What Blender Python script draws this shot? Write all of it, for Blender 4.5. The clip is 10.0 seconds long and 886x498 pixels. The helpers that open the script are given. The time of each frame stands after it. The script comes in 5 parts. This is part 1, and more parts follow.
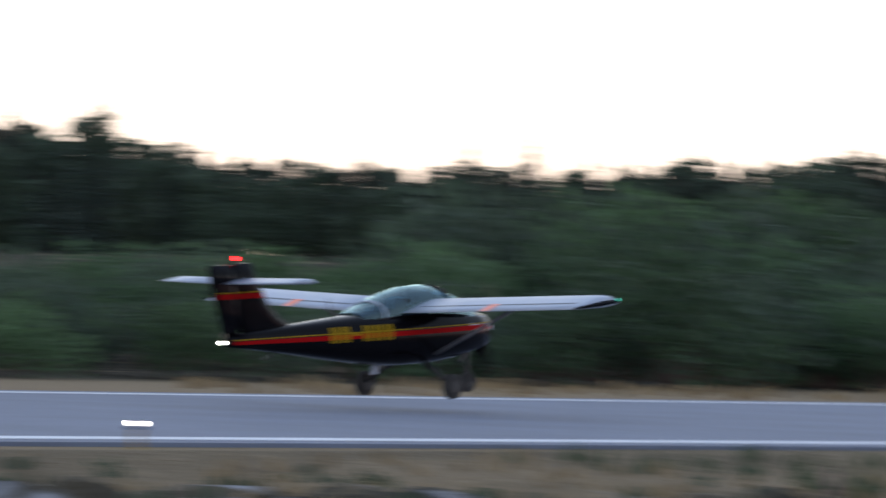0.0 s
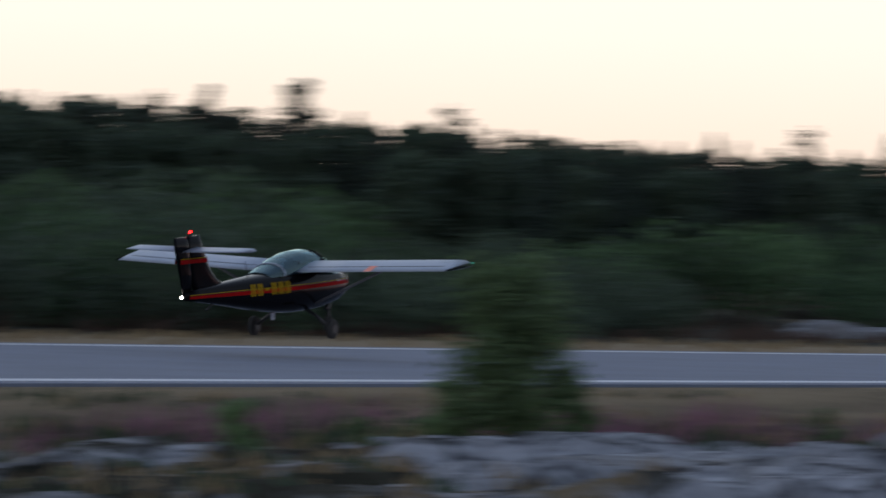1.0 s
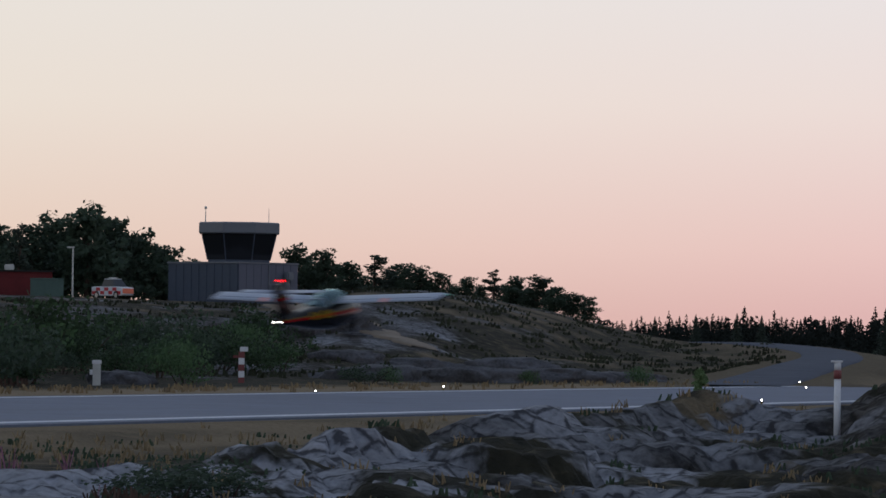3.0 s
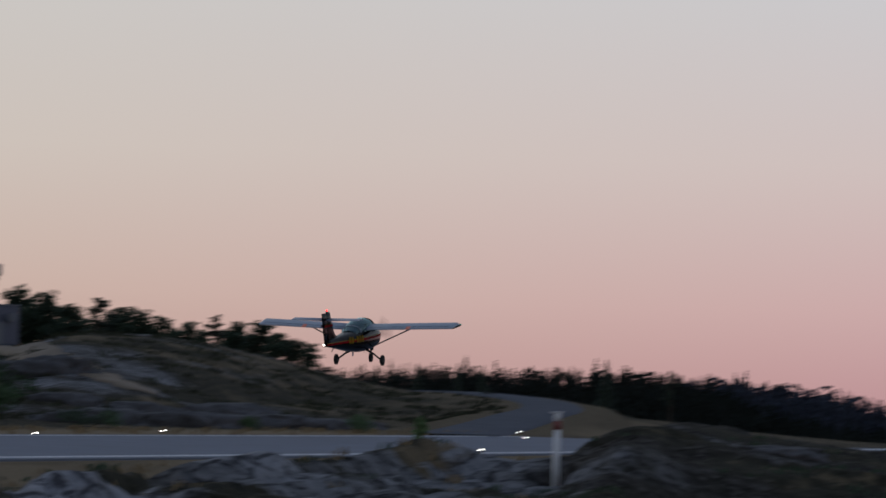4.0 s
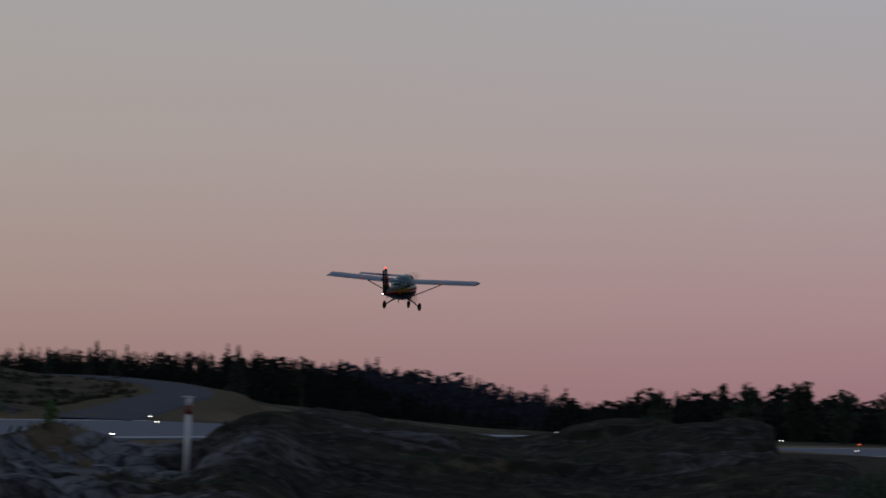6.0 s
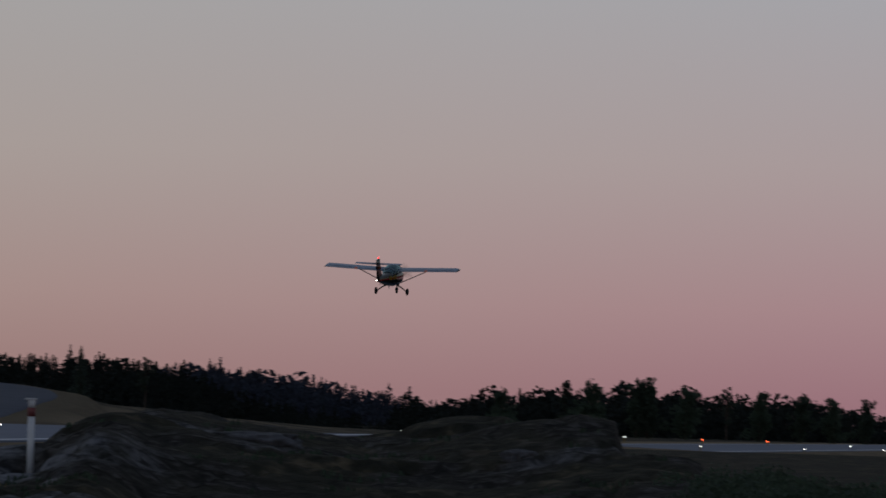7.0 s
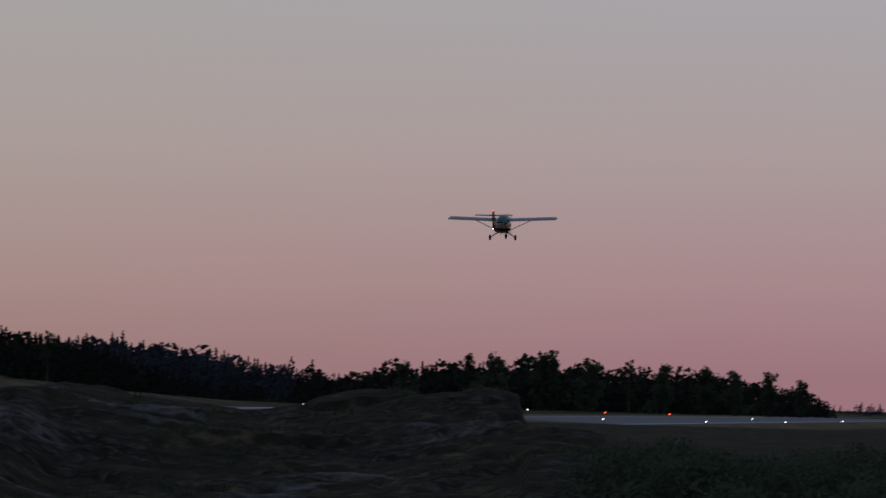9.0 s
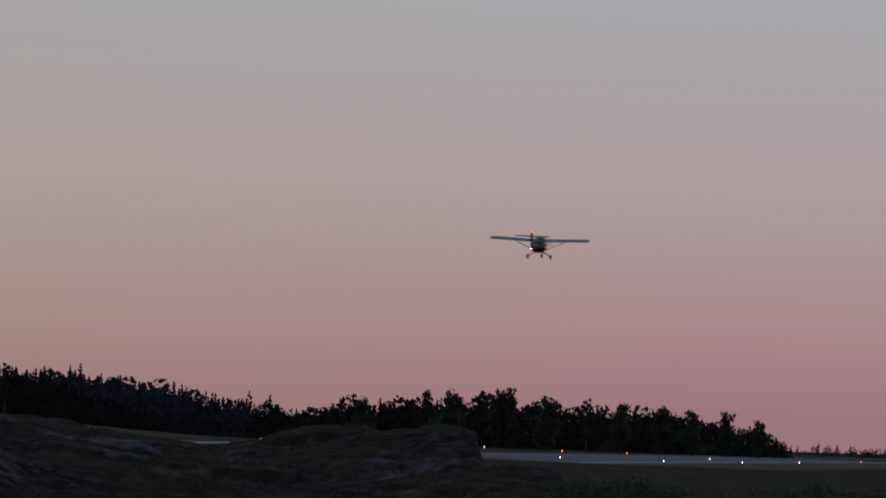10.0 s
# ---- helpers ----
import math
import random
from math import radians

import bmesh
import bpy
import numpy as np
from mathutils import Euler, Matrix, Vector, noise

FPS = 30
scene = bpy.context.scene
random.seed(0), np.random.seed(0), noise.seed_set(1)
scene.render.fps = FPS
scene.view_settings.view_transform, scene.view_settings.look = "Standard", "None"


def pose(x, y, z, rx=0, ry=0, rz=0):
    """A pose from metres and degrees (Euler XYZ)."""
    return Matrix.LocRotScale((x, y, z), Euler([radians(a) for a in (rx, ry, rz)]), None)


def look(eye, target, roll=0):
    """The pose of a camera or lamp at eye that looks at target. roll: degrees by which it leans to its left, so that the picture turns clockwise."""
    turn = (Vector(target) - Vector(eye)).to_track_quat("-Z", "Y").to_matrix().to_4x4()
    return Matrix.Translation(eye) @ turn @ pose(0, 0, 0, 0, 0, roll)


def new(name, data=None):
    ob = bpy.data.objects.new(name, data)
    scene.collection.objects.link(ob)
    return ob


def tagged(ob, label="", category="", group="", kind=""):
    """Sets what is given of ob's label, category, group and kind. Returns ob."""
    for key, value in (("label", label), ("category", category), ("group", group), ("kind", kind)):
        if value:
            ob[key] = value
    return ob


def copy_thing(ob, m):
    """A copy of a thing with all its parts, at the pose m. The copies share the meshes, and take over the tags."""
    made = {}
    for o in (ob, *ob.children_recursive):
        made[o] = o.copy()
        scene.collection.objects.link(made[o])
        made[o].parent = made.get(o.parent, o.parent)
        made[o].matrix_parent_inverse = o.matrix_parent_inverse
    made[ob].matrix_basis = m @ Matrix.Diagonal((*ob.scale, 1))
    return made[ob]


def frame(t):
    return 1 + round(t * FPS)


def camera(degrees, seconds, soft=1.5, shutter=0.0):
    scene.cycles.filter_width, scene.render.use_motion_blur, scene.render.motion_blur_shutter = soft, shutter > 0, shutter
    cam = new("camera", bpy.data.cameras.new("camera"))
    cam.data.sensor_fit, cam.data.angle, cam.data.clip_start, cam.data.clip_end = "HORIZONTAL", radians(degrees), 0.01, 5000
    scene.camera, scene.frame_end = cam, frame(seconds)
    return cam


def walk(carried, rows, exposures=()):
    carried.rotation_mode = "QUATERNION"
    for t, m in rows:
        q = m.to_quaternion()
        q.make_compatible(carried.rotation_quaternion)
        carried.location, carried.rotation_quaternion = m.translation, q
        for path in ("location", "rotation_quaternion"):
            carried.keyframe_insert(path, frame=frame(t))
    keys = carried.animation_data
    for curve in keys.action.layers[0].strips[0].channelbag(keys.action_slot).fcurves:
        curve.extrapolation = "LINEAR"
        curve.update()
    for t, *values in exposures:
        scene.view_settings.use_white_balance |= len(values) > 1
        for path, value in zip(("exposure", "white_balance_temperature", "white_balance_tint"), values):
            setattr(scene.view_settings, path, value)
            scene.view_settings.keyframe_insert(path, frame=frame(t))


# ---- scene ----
EYE = Vector((0.0, 0.0, 2.11))
cam = camera(10.793, 10.0, soft=1.5, shutter=0.9)

# seconds, heading (degrees from the runway's line towards the far side), tilt up, lean
PAN = [
    (0, 49.002, 0.531, 1.947),
    (0.1, 47.794, 0.507, 1.553),
    (0.2, 46.588, 0.497, 1.805),
    (0.3, 45.546, 0.477, 2.151),
    (0.4, 44.076, 0.488, 2.107),
    (0.5, 42.682, 0.463, 2.381),
    (0.6, 40.985, 0.393, 1.864),
    (0.7, 39.336, 0.278, 1.766),
    (0.8, 37.534, 0.262, 1.739),
    (0.9, 35.877, 0.235, 2.107),
    (1, 34.600, 0.254, 2.116),
    (1.1, 33.452, 0.323, 1.944),
    (1.2, 32.392, 0.368, 2.187),
    (1.3, 31.592, 0.413, 2.165),
    (1.4, 31.025, 0.467, 1.914),
    (1.5, 30.574, 0.516, 1.932),
    (1.6, 30.173, 0.541, 1.776),
    (1.7, 29.575, 0.533, 1.776),
    (1.8, 28.813, 0.502, 1.927),
    (1.9, 28.121, 0.510, 2.054),
    (1.96667, 27.665, 0.546, 2.110),
    (2, 27.547, 0.562, 2.131),
    (2.03333, 27.425, 0.576, 2.170),
    (2.1, 27.073, 0.603, 2.254),
    (2.2, 26.623, 0.642, 2.081),
    (2.3, 26.124, 0.674, 1.747),
    (2.4, 25.440, 0.686, 1.468),
    (2.5, 24.475, 0.671, 1.369),
    (2.6, 23.618, 0.694, 1.210),
    (2.7, 22.919, 0.769, 1.088),
    (2.8, 22.377, 0.891, 1.005),
    (2.9, 21.872, 1.010, 0.900),
    (2.93333, 21.620, 1.050, 0.860),
    (2.96667, 21.425, 1.095, 0.805),
    (3, 21.399, 1.113, 0.780),
    (3.03333, 21.382, 1.120, 0.815),
    (3.1, 21.231, 1.135, 0.955),
    (3.2, 20.949, 1.163, 1.113),
    (3.5, 19.982, 1.331, 1.456),
    (3.75, 18.984, 1.556, 1.629),
    (4, 18.031, 1.756, 1.760),
    (4.3, 17.218, 1.841, 1.960),
    (4.5, 16.837, 1.804, 2.142),
    (5, 15.478, 1.812, 2.153),
    (5.5, 14.415, 1.806, 2.172),
    (6, 13.542, 1.725, 2.133),
    (6.2, 13.099, 1.742, 2.285),
    (6.5, 12.495, 1.767, 2.229),
    (7, 11.616, 1.772, 1.572),
    (7.3, 11.315, 1.710, 1.316),
    (7.5, 11.197, 1.634, 1.254),
    (8, 10.964, 1.565, 1.066),
    (8.5, 10.796, 1.512, 1.320),
    (9, 10.417, 1.475, 1.493),
    (9.5, 10.002, 1.672, 1.694),
    (10, 9.933, 1.939, 2.108),
]


def aim(heading, tilt, lean):
    h, e = radians(heading), radians(tilt)
    way = Vector((math.cos(e) * math.cos(h), math.cos(e) * math.sin(h), math.sin(e)))
    return look(EYE, EYE + way * 100.0, lean)


walk(cam, [(t, aim(h, e, r)) for t, h, e, r in PAN],
     exposures=[(0.0, 2.15), (0.5, 1.4), (1.0, 1.27), (1.5, 1.22), (2.0, 1.12), (3.2, 0.76), (4.3, 0.24), (5.5, -0.22), (7.5, -0.29), (10.0, -0.21)])

# ---- light: clear sky after sunset ----
world = bpy.data.worlds.new("dusk_sky")
scene.world = world
world.use_nodes = True
wn, wl = world.node_tree.nodes, world.node_tree.links
wn.clear()


def ramp(tree, stops):
    node = tree.nodes.new("ShaderNodeValToRGB")
    el = node.color_ramp.elements
    while len(el) < len(stops):
        el.new(0.5)
    for e, (p, c) in zip(el, stops):
        e.position, e.color = p, (*c, 1)
    return node


w_co = wn.new("ShaderNodeTexCoord")
w_sep = wn.new("ShaderNodeSeparateXYZ")
wl.new(w_co.outputs["Generated"], w_sep.inputs[0])
w_glow = ramp(world.node_tree, [(0.0, (0.40, 0.272, 0.215)), (0.02, (0.446, 0.350, 0.285)), (0.05, (0.460, 0.415, 0.362)),
                                (0.10, (0.446, 0.436, 0.415)), (0.3, (0.30, 0.33, 0.37)), (1.0, (0.13, 0.175, 0.28))])
w_away = ramp(world.node_tree, [(0.0, (0.385, 0.207, 0.238)), (0.02, (0.458, 0.288, 0.306)), (0.05, (0.480, 0.392, 0.394)),
                                (0.10, (0.445, 0.468, 0.505)), (0.3, (0.20, 0.235, 0.285)), (1.0, (0.10, 0.138, 0.225))])
wl.new(w_sep.outputs[2], w_glow.inputs[0])
wl.new(w_sep.outputs[2], w_away.inputs[0])
w_side = wn.new("ShaderNodeMapRange")
w_side.inputs[1].default_value, w_side.inputs[2].default_value = 0.12, 0.50
wl.new(w_sep.outputs[1], w_side.inputs[0])
w_mix = wn.new("ShaderNodeMix")
w_mix.data_type = "RGBA"
wl.new(w_side.outputs[0], w_mix.inputs[0])
wl.new(w_away.outputs[0], w_mix.inputs[6])
wl.new(w_glow.outputs[0], w_mix.inputs[7])
w_bg, w_out = wn.new("ShaderNodeBackground"), wn.new("ShaderNodeOutputWorld")
w_bg.inputs[1].default_value = 1.0
wl.new(w_mix.outputs[2], w_bg.inputs[0])
wl.new(w_bg.outputs[0], w_out.inputs[0])


# ---- materials ----
def material(name, colour, rough=0.8, metal=0.0, vary=0.25, scale=4.0, bump=0.0, spots=None, island=False, coat=0.0, ior=1.45, leaf=0.0):
    """Colour broken up by noise at two scales, and by piece where it is made of pieces."""
    m = bpy.data.materials.new(name)
    m.use_nodes = True
    n, l = m.node_tree.nodes, m.node_tree.links
    b = n["Principled BSDF"]
    b.inputs["Roughness"].default_value, b.inputs["Metallic"].default_value = rough, metal
    b.inputs["Coat Weight"].default_value, b.inputs["Coat Roughness"].default_value = coat, 0.08
    b.inputs["IOR"].default_value = ior
    co = n.new("ShaderNodeTexCoord")
    fine, coarse = n.new("ShaderNodeTexNoise"), n.new("ShaderNodeTexNoise")
    fine.inputs["Scale"].default_value, coarse.inputs["Scale"].default_value = scale * 6, scale * 0.7
    fine.inputs["Detail"].default_value = 4
    for t in (fine, coarse):
        l.new(co.outputs["Object"], t.inputs["Vector"])
    add = n.new("ShaderNodeMath")
    add.operation = "ADD"
    l.new(fine.outputs[0], add.inputs[0])
    l.new(coarse.outputs[0], add.inputs[1])
    last = add.outputs[0]
    if island:
        geo, a2 = n.new("ShaderNodeNewGeometry"), n.new("ShaderNodeMath")
        a2.operation = "ADD"
        l.new(geo.outputs["Random Per Island"], a2.inputs[0])
        l.new(last, a2.inputs[1])
        mid = n.new("ShaderNodeMath")
        mid.operation = "MULTIPLY"
        mid.inputs[1].default_value = 0.667
        l.new(a2.outputs[0], mid.inputs[0])
        last = mid.outputs[0]
    if leaf:
        info, a3 = n.new("ShaderNodeObjectInfo"), n.new("ShaderNodeMath")
        a3.operation = "MULTIPLY_ADD"
        a3.inputs[1].default_value = 0.7
        l.new(info.outputs["Random"], a3.inputs[0])
        off = n.new("ShaderNodeMath")
        off.operation = "SUBTRACT"
        off.inputs[1].default_value = 0.35
        l.new(last, off.inputs[0])
        l.new(off.outputs[0], a3.inputs[2])
        last = a3.outputs[0]
    mr = n.new("ShaderNodeMapRange")
    mr.inputs[1].default_value, mr.inputs[2].default_value = 0.6, 1.4
    l.new(last, mr.inputs[0])
    c = Vector(colour)
    r = ramp(m.node_tree, [(0.0, c * (1 - vary)), (1.0, spots if spots else c * (1 + vary))])
    l.new(mr.outputs[0], r.inputs[0])
    l.new(r.outputs[0], b.inputs["Base Color"])
    if bump:
        bp = n.new("ShaderNodeBump")
        bp.inputs["Strength"].default_value, bp.inputs["Distance"].default_value = bump, 0.05
        l.new(last, bp.inputs["Height"])
        l.new(bp.outputs[0], b.inputs["Normal"])
    if leaf:
        through_leaf, both = n.new("ShaderNodeBsdfTranslucent"), n.new("ShaderNodeMixShader")
        both.inputs[0].default_value = leaf
        l.new(r.outputs[0], through_leaf.inputs[0])
        l.new(b.outputs[0], both.inputs[1])
        l.new(through_leaf.outputs[0], both.inputs[2])
        l.new(both.outputs[0], n["Material Output"].inputs[0])
    return m


def lamp_material(name, colour, strength):
    m = bpy.data.materials.new(name)
    m.use_nodes = True
    b = m.node_tree.nodes["Principled BSDF"]
    b.inputs["Base Color"].default_value = (*colour, 1)
    b.inputs["Emission Color"].default_value, b.inputs["Emission Strength"].default_value = (*colour, 1), strength
    return m


def terrain_material(name, dark, light, rock_a, rock_b, straw):
    """Heath, straw and bare rock, laid by the sheet's own cover values."""
    m = bpy.data.materials.new(name)
    m.use_nodes = True
    n, l = m.node_tree.nodes, m.node_tree.links
    b = n["Principled BSDF"]
    b.inputs["Roughness"].default_value = 0.9
    b.inputs["Specular IOR Level"].default_value = 0.08
    co = n.new("ShaderNodeTexCoord")

    def tex(scale, detail=5.0):
        t = n.new("ShaderNodeTexNoise")
        t.inputs["Scale"].default_value, t.inputs["Detail"].default_value = scale, detail
        l.new(co.outputs["Object"], t.inputs["Vector"])
        return t

    def attr(key):
        a = n.new("ShaderNodeAttribute")
        a.attribute_name = key
        return a

    def mix(fac, a, bb):
        x = n.new("ShaderNodeMix")
        x.data_type = "RGBA"
        l.new(fac, x.inputs[0])
        l.new(a, x.inputs[6])
        l.new(bb, x.inputs[7])
        return x.outputs[2]

    fine, mid, big, crack = tex(9.0), tex(1.3), tex(0.22), tex(2.6, 8.0)
    heath = ramp(m.node_tree, [(0.32, dark), (0.55, light), (0.72, tuple(0.68 * p + 0.32 * q for p, q in zip(light, straw)))])
    l.new(mid.outputs[0], heath.inputs[0])
    dry = ramp(m.node_tree, [(0.3, tuple(0.62 * c for c in straw)), (0.7, straw)])
    l.new(fine.outputs[0], dry.inputs[0])
    stone = ramp(m.node_tree, [(0.28, rock_a), (0.46, tuple(0.4 * p + 0.6 * q for p, q in zip(rock_a, rock_b))), (0.74, rock_b)])
    joint = n.new("ShaderNodeTexVoronoi")
    joint.feature = "DISTANCE_TO_EDGE"
    joint.inputs["Scale"].default_value = 1.05
    wob = n.new("ShaderNodeVectorMath")
    wob.operation = "MULTIPLY_ADD"
    l.new(crack.outputs[1], wob.inputs[0])
    wob.inputs[1].default_value = (0.16, 0.16, 0.16)
    l.new(co.outputs["Object"], wob.inputs[2])
    l.new(wob.outputs[0], joint.inputs["Vector"])
    gap = n.new("ShaderNodeMapRange")
    gap.inputs[1].default_value, gap.inputs[2].default_value, gap.inputs[3].default_value, gap.inputs[4].default_value = 0.0, 0.08, -0.24, 0.02
    l.new(joint.outputs["Distance"], gap.inputs[0])
    tone = n.new("ShaderNodeMath")
    tone.operation = "ADD"
    grain = n.new("ShaderNodeMath")
    grain.operation = "MULTIPLY_ADD"
    l.new(fine.outputs[0], grain.inputs[0])
    grain.inputs[1].default_value = 0.42
    pit = n.new("ShaderNodeMath")
    pit.operation = "SUBTRACT"
    l.new(crack.outputs[0], pit.inputs[0])
    pit.inputs[1].default_value = 0.21
    l.new(pit.outputs[0], grain.inputs[2])
    l.new(grain.outputs[0], tone.inputs[0])
    l.new(gap.outputs[0], tone.inputs[1])
    l.new(tone.outputs[0], stone.inputs[0])
    c = mix(attr("dry").outputs["Fac"], heath.outputs[0], dry.outputs[0])
    edge = n.new("ShaderNodeMath")
    edge.operation = "ADD"
    l.new(attr("rock").outputs["Fac"], edge.inputs[0])
    l.new(mid.outputs[0], edge.inputs[1])
    sharp = n.new("ShaderNodeMapRange")
    sharp.inputs[1].default_value, sharp.inputs[2].default_value = 0.86, 1.14
    l.new(edge.outputs[0], sharp.inputs[0])
    # dark brown rock tone, which also carries painted dimming
    rock_dim = ramp(m.node_tree, [(0.35, (0.009, 0.008, 0.007)), (0.52, (0.025, 0.022, 0.019)), (0.68, (0.056, 0.052, 0.050))])
    l.new(tone.outputs[0], rock_dim.inputs[0])
    dim_edge = n.new("ShaderNodeMath")
    dim_edge.operation = "ADD"
    l.new(attr("rock_dim").outputs["Fac"], dim_edge.inputs[0])
    l.new(big.outputs[0], dim_edge.inputs[1])
    over = n.new("ShaderNodeMapRange")
    over.inputs[1].default_value, over.inputs[2].default_value = 0.72, 1.12
    l.new(dim_edge.outputs[0], over.inputs[0])
    c = mix(sharp.outputs[0], c, mix(over.outputs[0], stone.outputs[0], rock_dim.outputs[0]))
    l.new(c, b.inputs["Base Color"])
    bp = n.new("ShaderNodeBump")
    bp.inputs["Strength"].default_value, bp.inputs["Distance"].default_value = 0.8, 0.12
    l.new(tone.outputs[0], bp.inputs["Height"])
    l.new(bp.outputs[0], b.inputs["Normal"])
    return m


M_GROUND = terrain_material("heath_and_rock", (0.010, 0.010, 0.007), (0.027, 0.025, 0.016), (0.06, 0.061, 0.070), (0.31, 0.32, 0.35), (0.25, 0.188, 0.118))
M_ASPHALT = material("asphalt", (0.107, 0.128, 0.178), 0.85, vary=0.18, scale=0.5, bump=0.1)
M_LINE = material("worn_white_marking", (0.5, 0.52, 0.56), 0.7, vary=0.16, scale=1.2)
M_ROAD = material("grey_road", (0.07, 0.080, 0.105), 0.9, vary=0.2, scale=0.5, ior=1.15)
M_BARK = material("bark", (0.06, 0.045, 0.035), 0.95, vary=0.4, scale=8)
M_SPRUCE = material("spruce_needles", (0.034, 0.050, 0.039), 0.85, vary=0.35, scale=0.6, island=True, leaf=0.35)
M_PINE = material("pine_needles", (0.036, 0.051, 0.039), 0.85, vary=0.35, scale=0.6, island=True, leaf=0.35)
M_LEAF = material("birch_leaves", (0.046, 0.071, 0.046), 0.75, vary=0.35, scale=0.6, island=True, leaf=0.45)
M_BUSH = material("willow_leaves", (0.046, 0.084, 0.040), 0.75, vary=0.5, scale=0.5, island=True, leaf=0.45)
M_BUSHLIT = material("pale_willow_leaves", (0.058, 0.104, 0.047), 0.75, vary=0.5, scale=0.5, island=True, leaf=0.45)
M_YOUNG = material("young_pine_needles", (0.095, 0.15, 0.066), 0.8, vary=0.45, scale=1.2, island=True, leaf=0.3)
M_FAR = material("far_conifers", (0.020, 0.025, 0.023), 0.95, vary=0.2, scale=0.05, island=True, ior=1.1)
# distance haze is mixed into this foliage as a bluer, paler base
M_HAZETINT = material("haze_tinted_far_trees", (0.040, 0.048, 0.068), 0.95, vary=0.15, scale=0.02, island=True, ior=1.1)
M_HEATHSHRUB = material("olive_heath_shrub", (0.022, 0.027, 0.013), 0.9, vary=0.5, scale=1, island=True)
M_RUST = material("rust_heath", (0.055, 0.034, 0.025), 0.9, vary=0.4, scale=1, island=True)
M_TRACK = material("dirt_track", (0.17, 0.135, 0.10), 0.95, vary=0.25, scale=0.6)
M_HEATHER = material("heather_flowers", (0.19, 0.085, 0.135), 0.9, vary=0.5, scale=2, island=True)
M_STRAW = material("dry_grass_blades", (0.20, 0.15, 0.085), 0.9, vary=0.4, scale=2, island=True)
M_STONE = material("weathered_granite", (0.06, 0.061, 0.068), 0.92, vary=0.6, scale=1.1, bump=0.9)
M_PALE = material("pale_weathered_granite", (0.15, 0.153, 0.165), 0.9, vary=0.45, scale=1.1, bump=0.6)
M_BLACK = material("gloss_black_paint", (0.003, 0.003, 0.004), 0.15, vary=0.3, scale=2, ior=1.15)
M_WHITE = material("white_aircraft_paint", (0.30, 0.345, 0.425), 0.38, vary=0.08, scale=2, ior=1.28)
M_RED = material("red_paint", (0.24, 0.005, 0.006), 0.5, vary=0.12, scale=3, ior=1.05)
M_ORANGE = material("orange_red_paint", (0.72, 0.17, 0.09), 0.4, vary=0.1, scale=3)
M_YELLOW = material("yellow_paint", (0.26, 0.165, 0.010), 0.5, vary=0.08, scale=3, ior=1.05)
M_RUBBER = material("tyre_rubber", (0.02, 0.02, 0.02), 0.85, vary=0.3, scale=20)
M_GEAR = material("dark_gear_paint", (0.016, 0.016, 0.018), 0.5, vary=0.2, scale=8)
M_STRUT = material("grey_strut_paint", (0.16, 0.16, 0.17), 0.4, vary=0.1, scale=8)
M_METAL = material("bare_metal", (0.5, 0.5, 0.52), 0.35, 1.0, vary=0.1, scale=8)
M_DARK = material("dark_gap", (0.01, 0.01, 0.012), 0.7, vary=0.2, scale=8)
M_CLAD = material("blue_grey_cladding", (0.040, 0.057, 0.090), 0.6, vary=0.1, scale=0.4)
M_CLAD2 = material("light_grey_fascia", (0.125, 0.143, 0.17), 0.55, vary=0.08, scale=0.4)
M_TINT = material("tinted_tower_glass", (0.012, 0.014, 0.018), 0.12, vary=0.1, scale=0.5)
M_SHED = material("red_timber", (0.115, 0.015, 0.018), 0.85, vary=0.2, scale=0.9)
M_GREEN = material("green_container_paint", (0.06, 0.11, 0.10), 0.6, vary=0.15, scale=0.9)
M_GALV = material("galvanised_steel", (0.42, 0.45, 0.45), 0.5, 0.6, vary=0.12, scale=3)
M_POST = material("white_post_paint", (0.56, 0.585, 0.62), 0.55, vary=0.12, scale=3)
M_POSTRED = material("red_post_paint", (0.17, 0.045, 0.045), 0.6, vary=0.2, scale=3)
M_BEACON = lamp_material("red_beacon_glow", (1.0, 0.005, 0.006), 9.0)
M_TAILLIGHT = lamp_material("white_tail_glow", (1.0, 0.93, 0.85), 12.0)
M_NAVGREEN = lamp_material("green_tip_glow", (0.1, 0.9, 0.6), 0.12)
M_NAVRED = lamp_material("red_tip_glow", (1.0, 0.1, 0.05), 0.4)
M_EDGE = lamp_material("white_edge_light_glow", (1.0, 0.95, 0.88), 7.0)
M_END = lamp_material("red_end_light_glow", (1.0, 0.12, 0.04), 9.0)
M_GLASS = bpy.data.materials.new("canopy_glass")
M_GLASS.use_nodes = True
_gn, _gl = M_GLASS.node_tree.nodes, M_GLASS.node_tree.links
_gn.remove(_gn["Principled BSDF"])
_clear, _shine, _fres, _gmix = (_gn.new("ShaderNodeBsdf" + k) if k in ("Transparent", "Glossy") else _gn.new("ShaderNode" + k) for k in ("Transparent", "Glossy", "Fresnel", "MixShader"))
# blue of the reflected sky is put into both tints
_clear.inputs[0].default_value, _shine.inputs[0].default_value = (0.30, 0.58, 0.74, 1), (0.68, 0.95, 1.0, 1)
_shine.inputs["Roughness"].default_value, _fres.inputs["IOR"].default_value = 0.04, 1.75
_gl.new(_fres.outputs[0], _gmix.inputs[0])
_gl.new(_clear.outputs[0], _gmix.inputs[1])
_gl.new(_shine.outputs[0], _gmix.inputs[2])
_gl.new(_gmix.outputs[0], _gn["Material Output"].inputs[0])


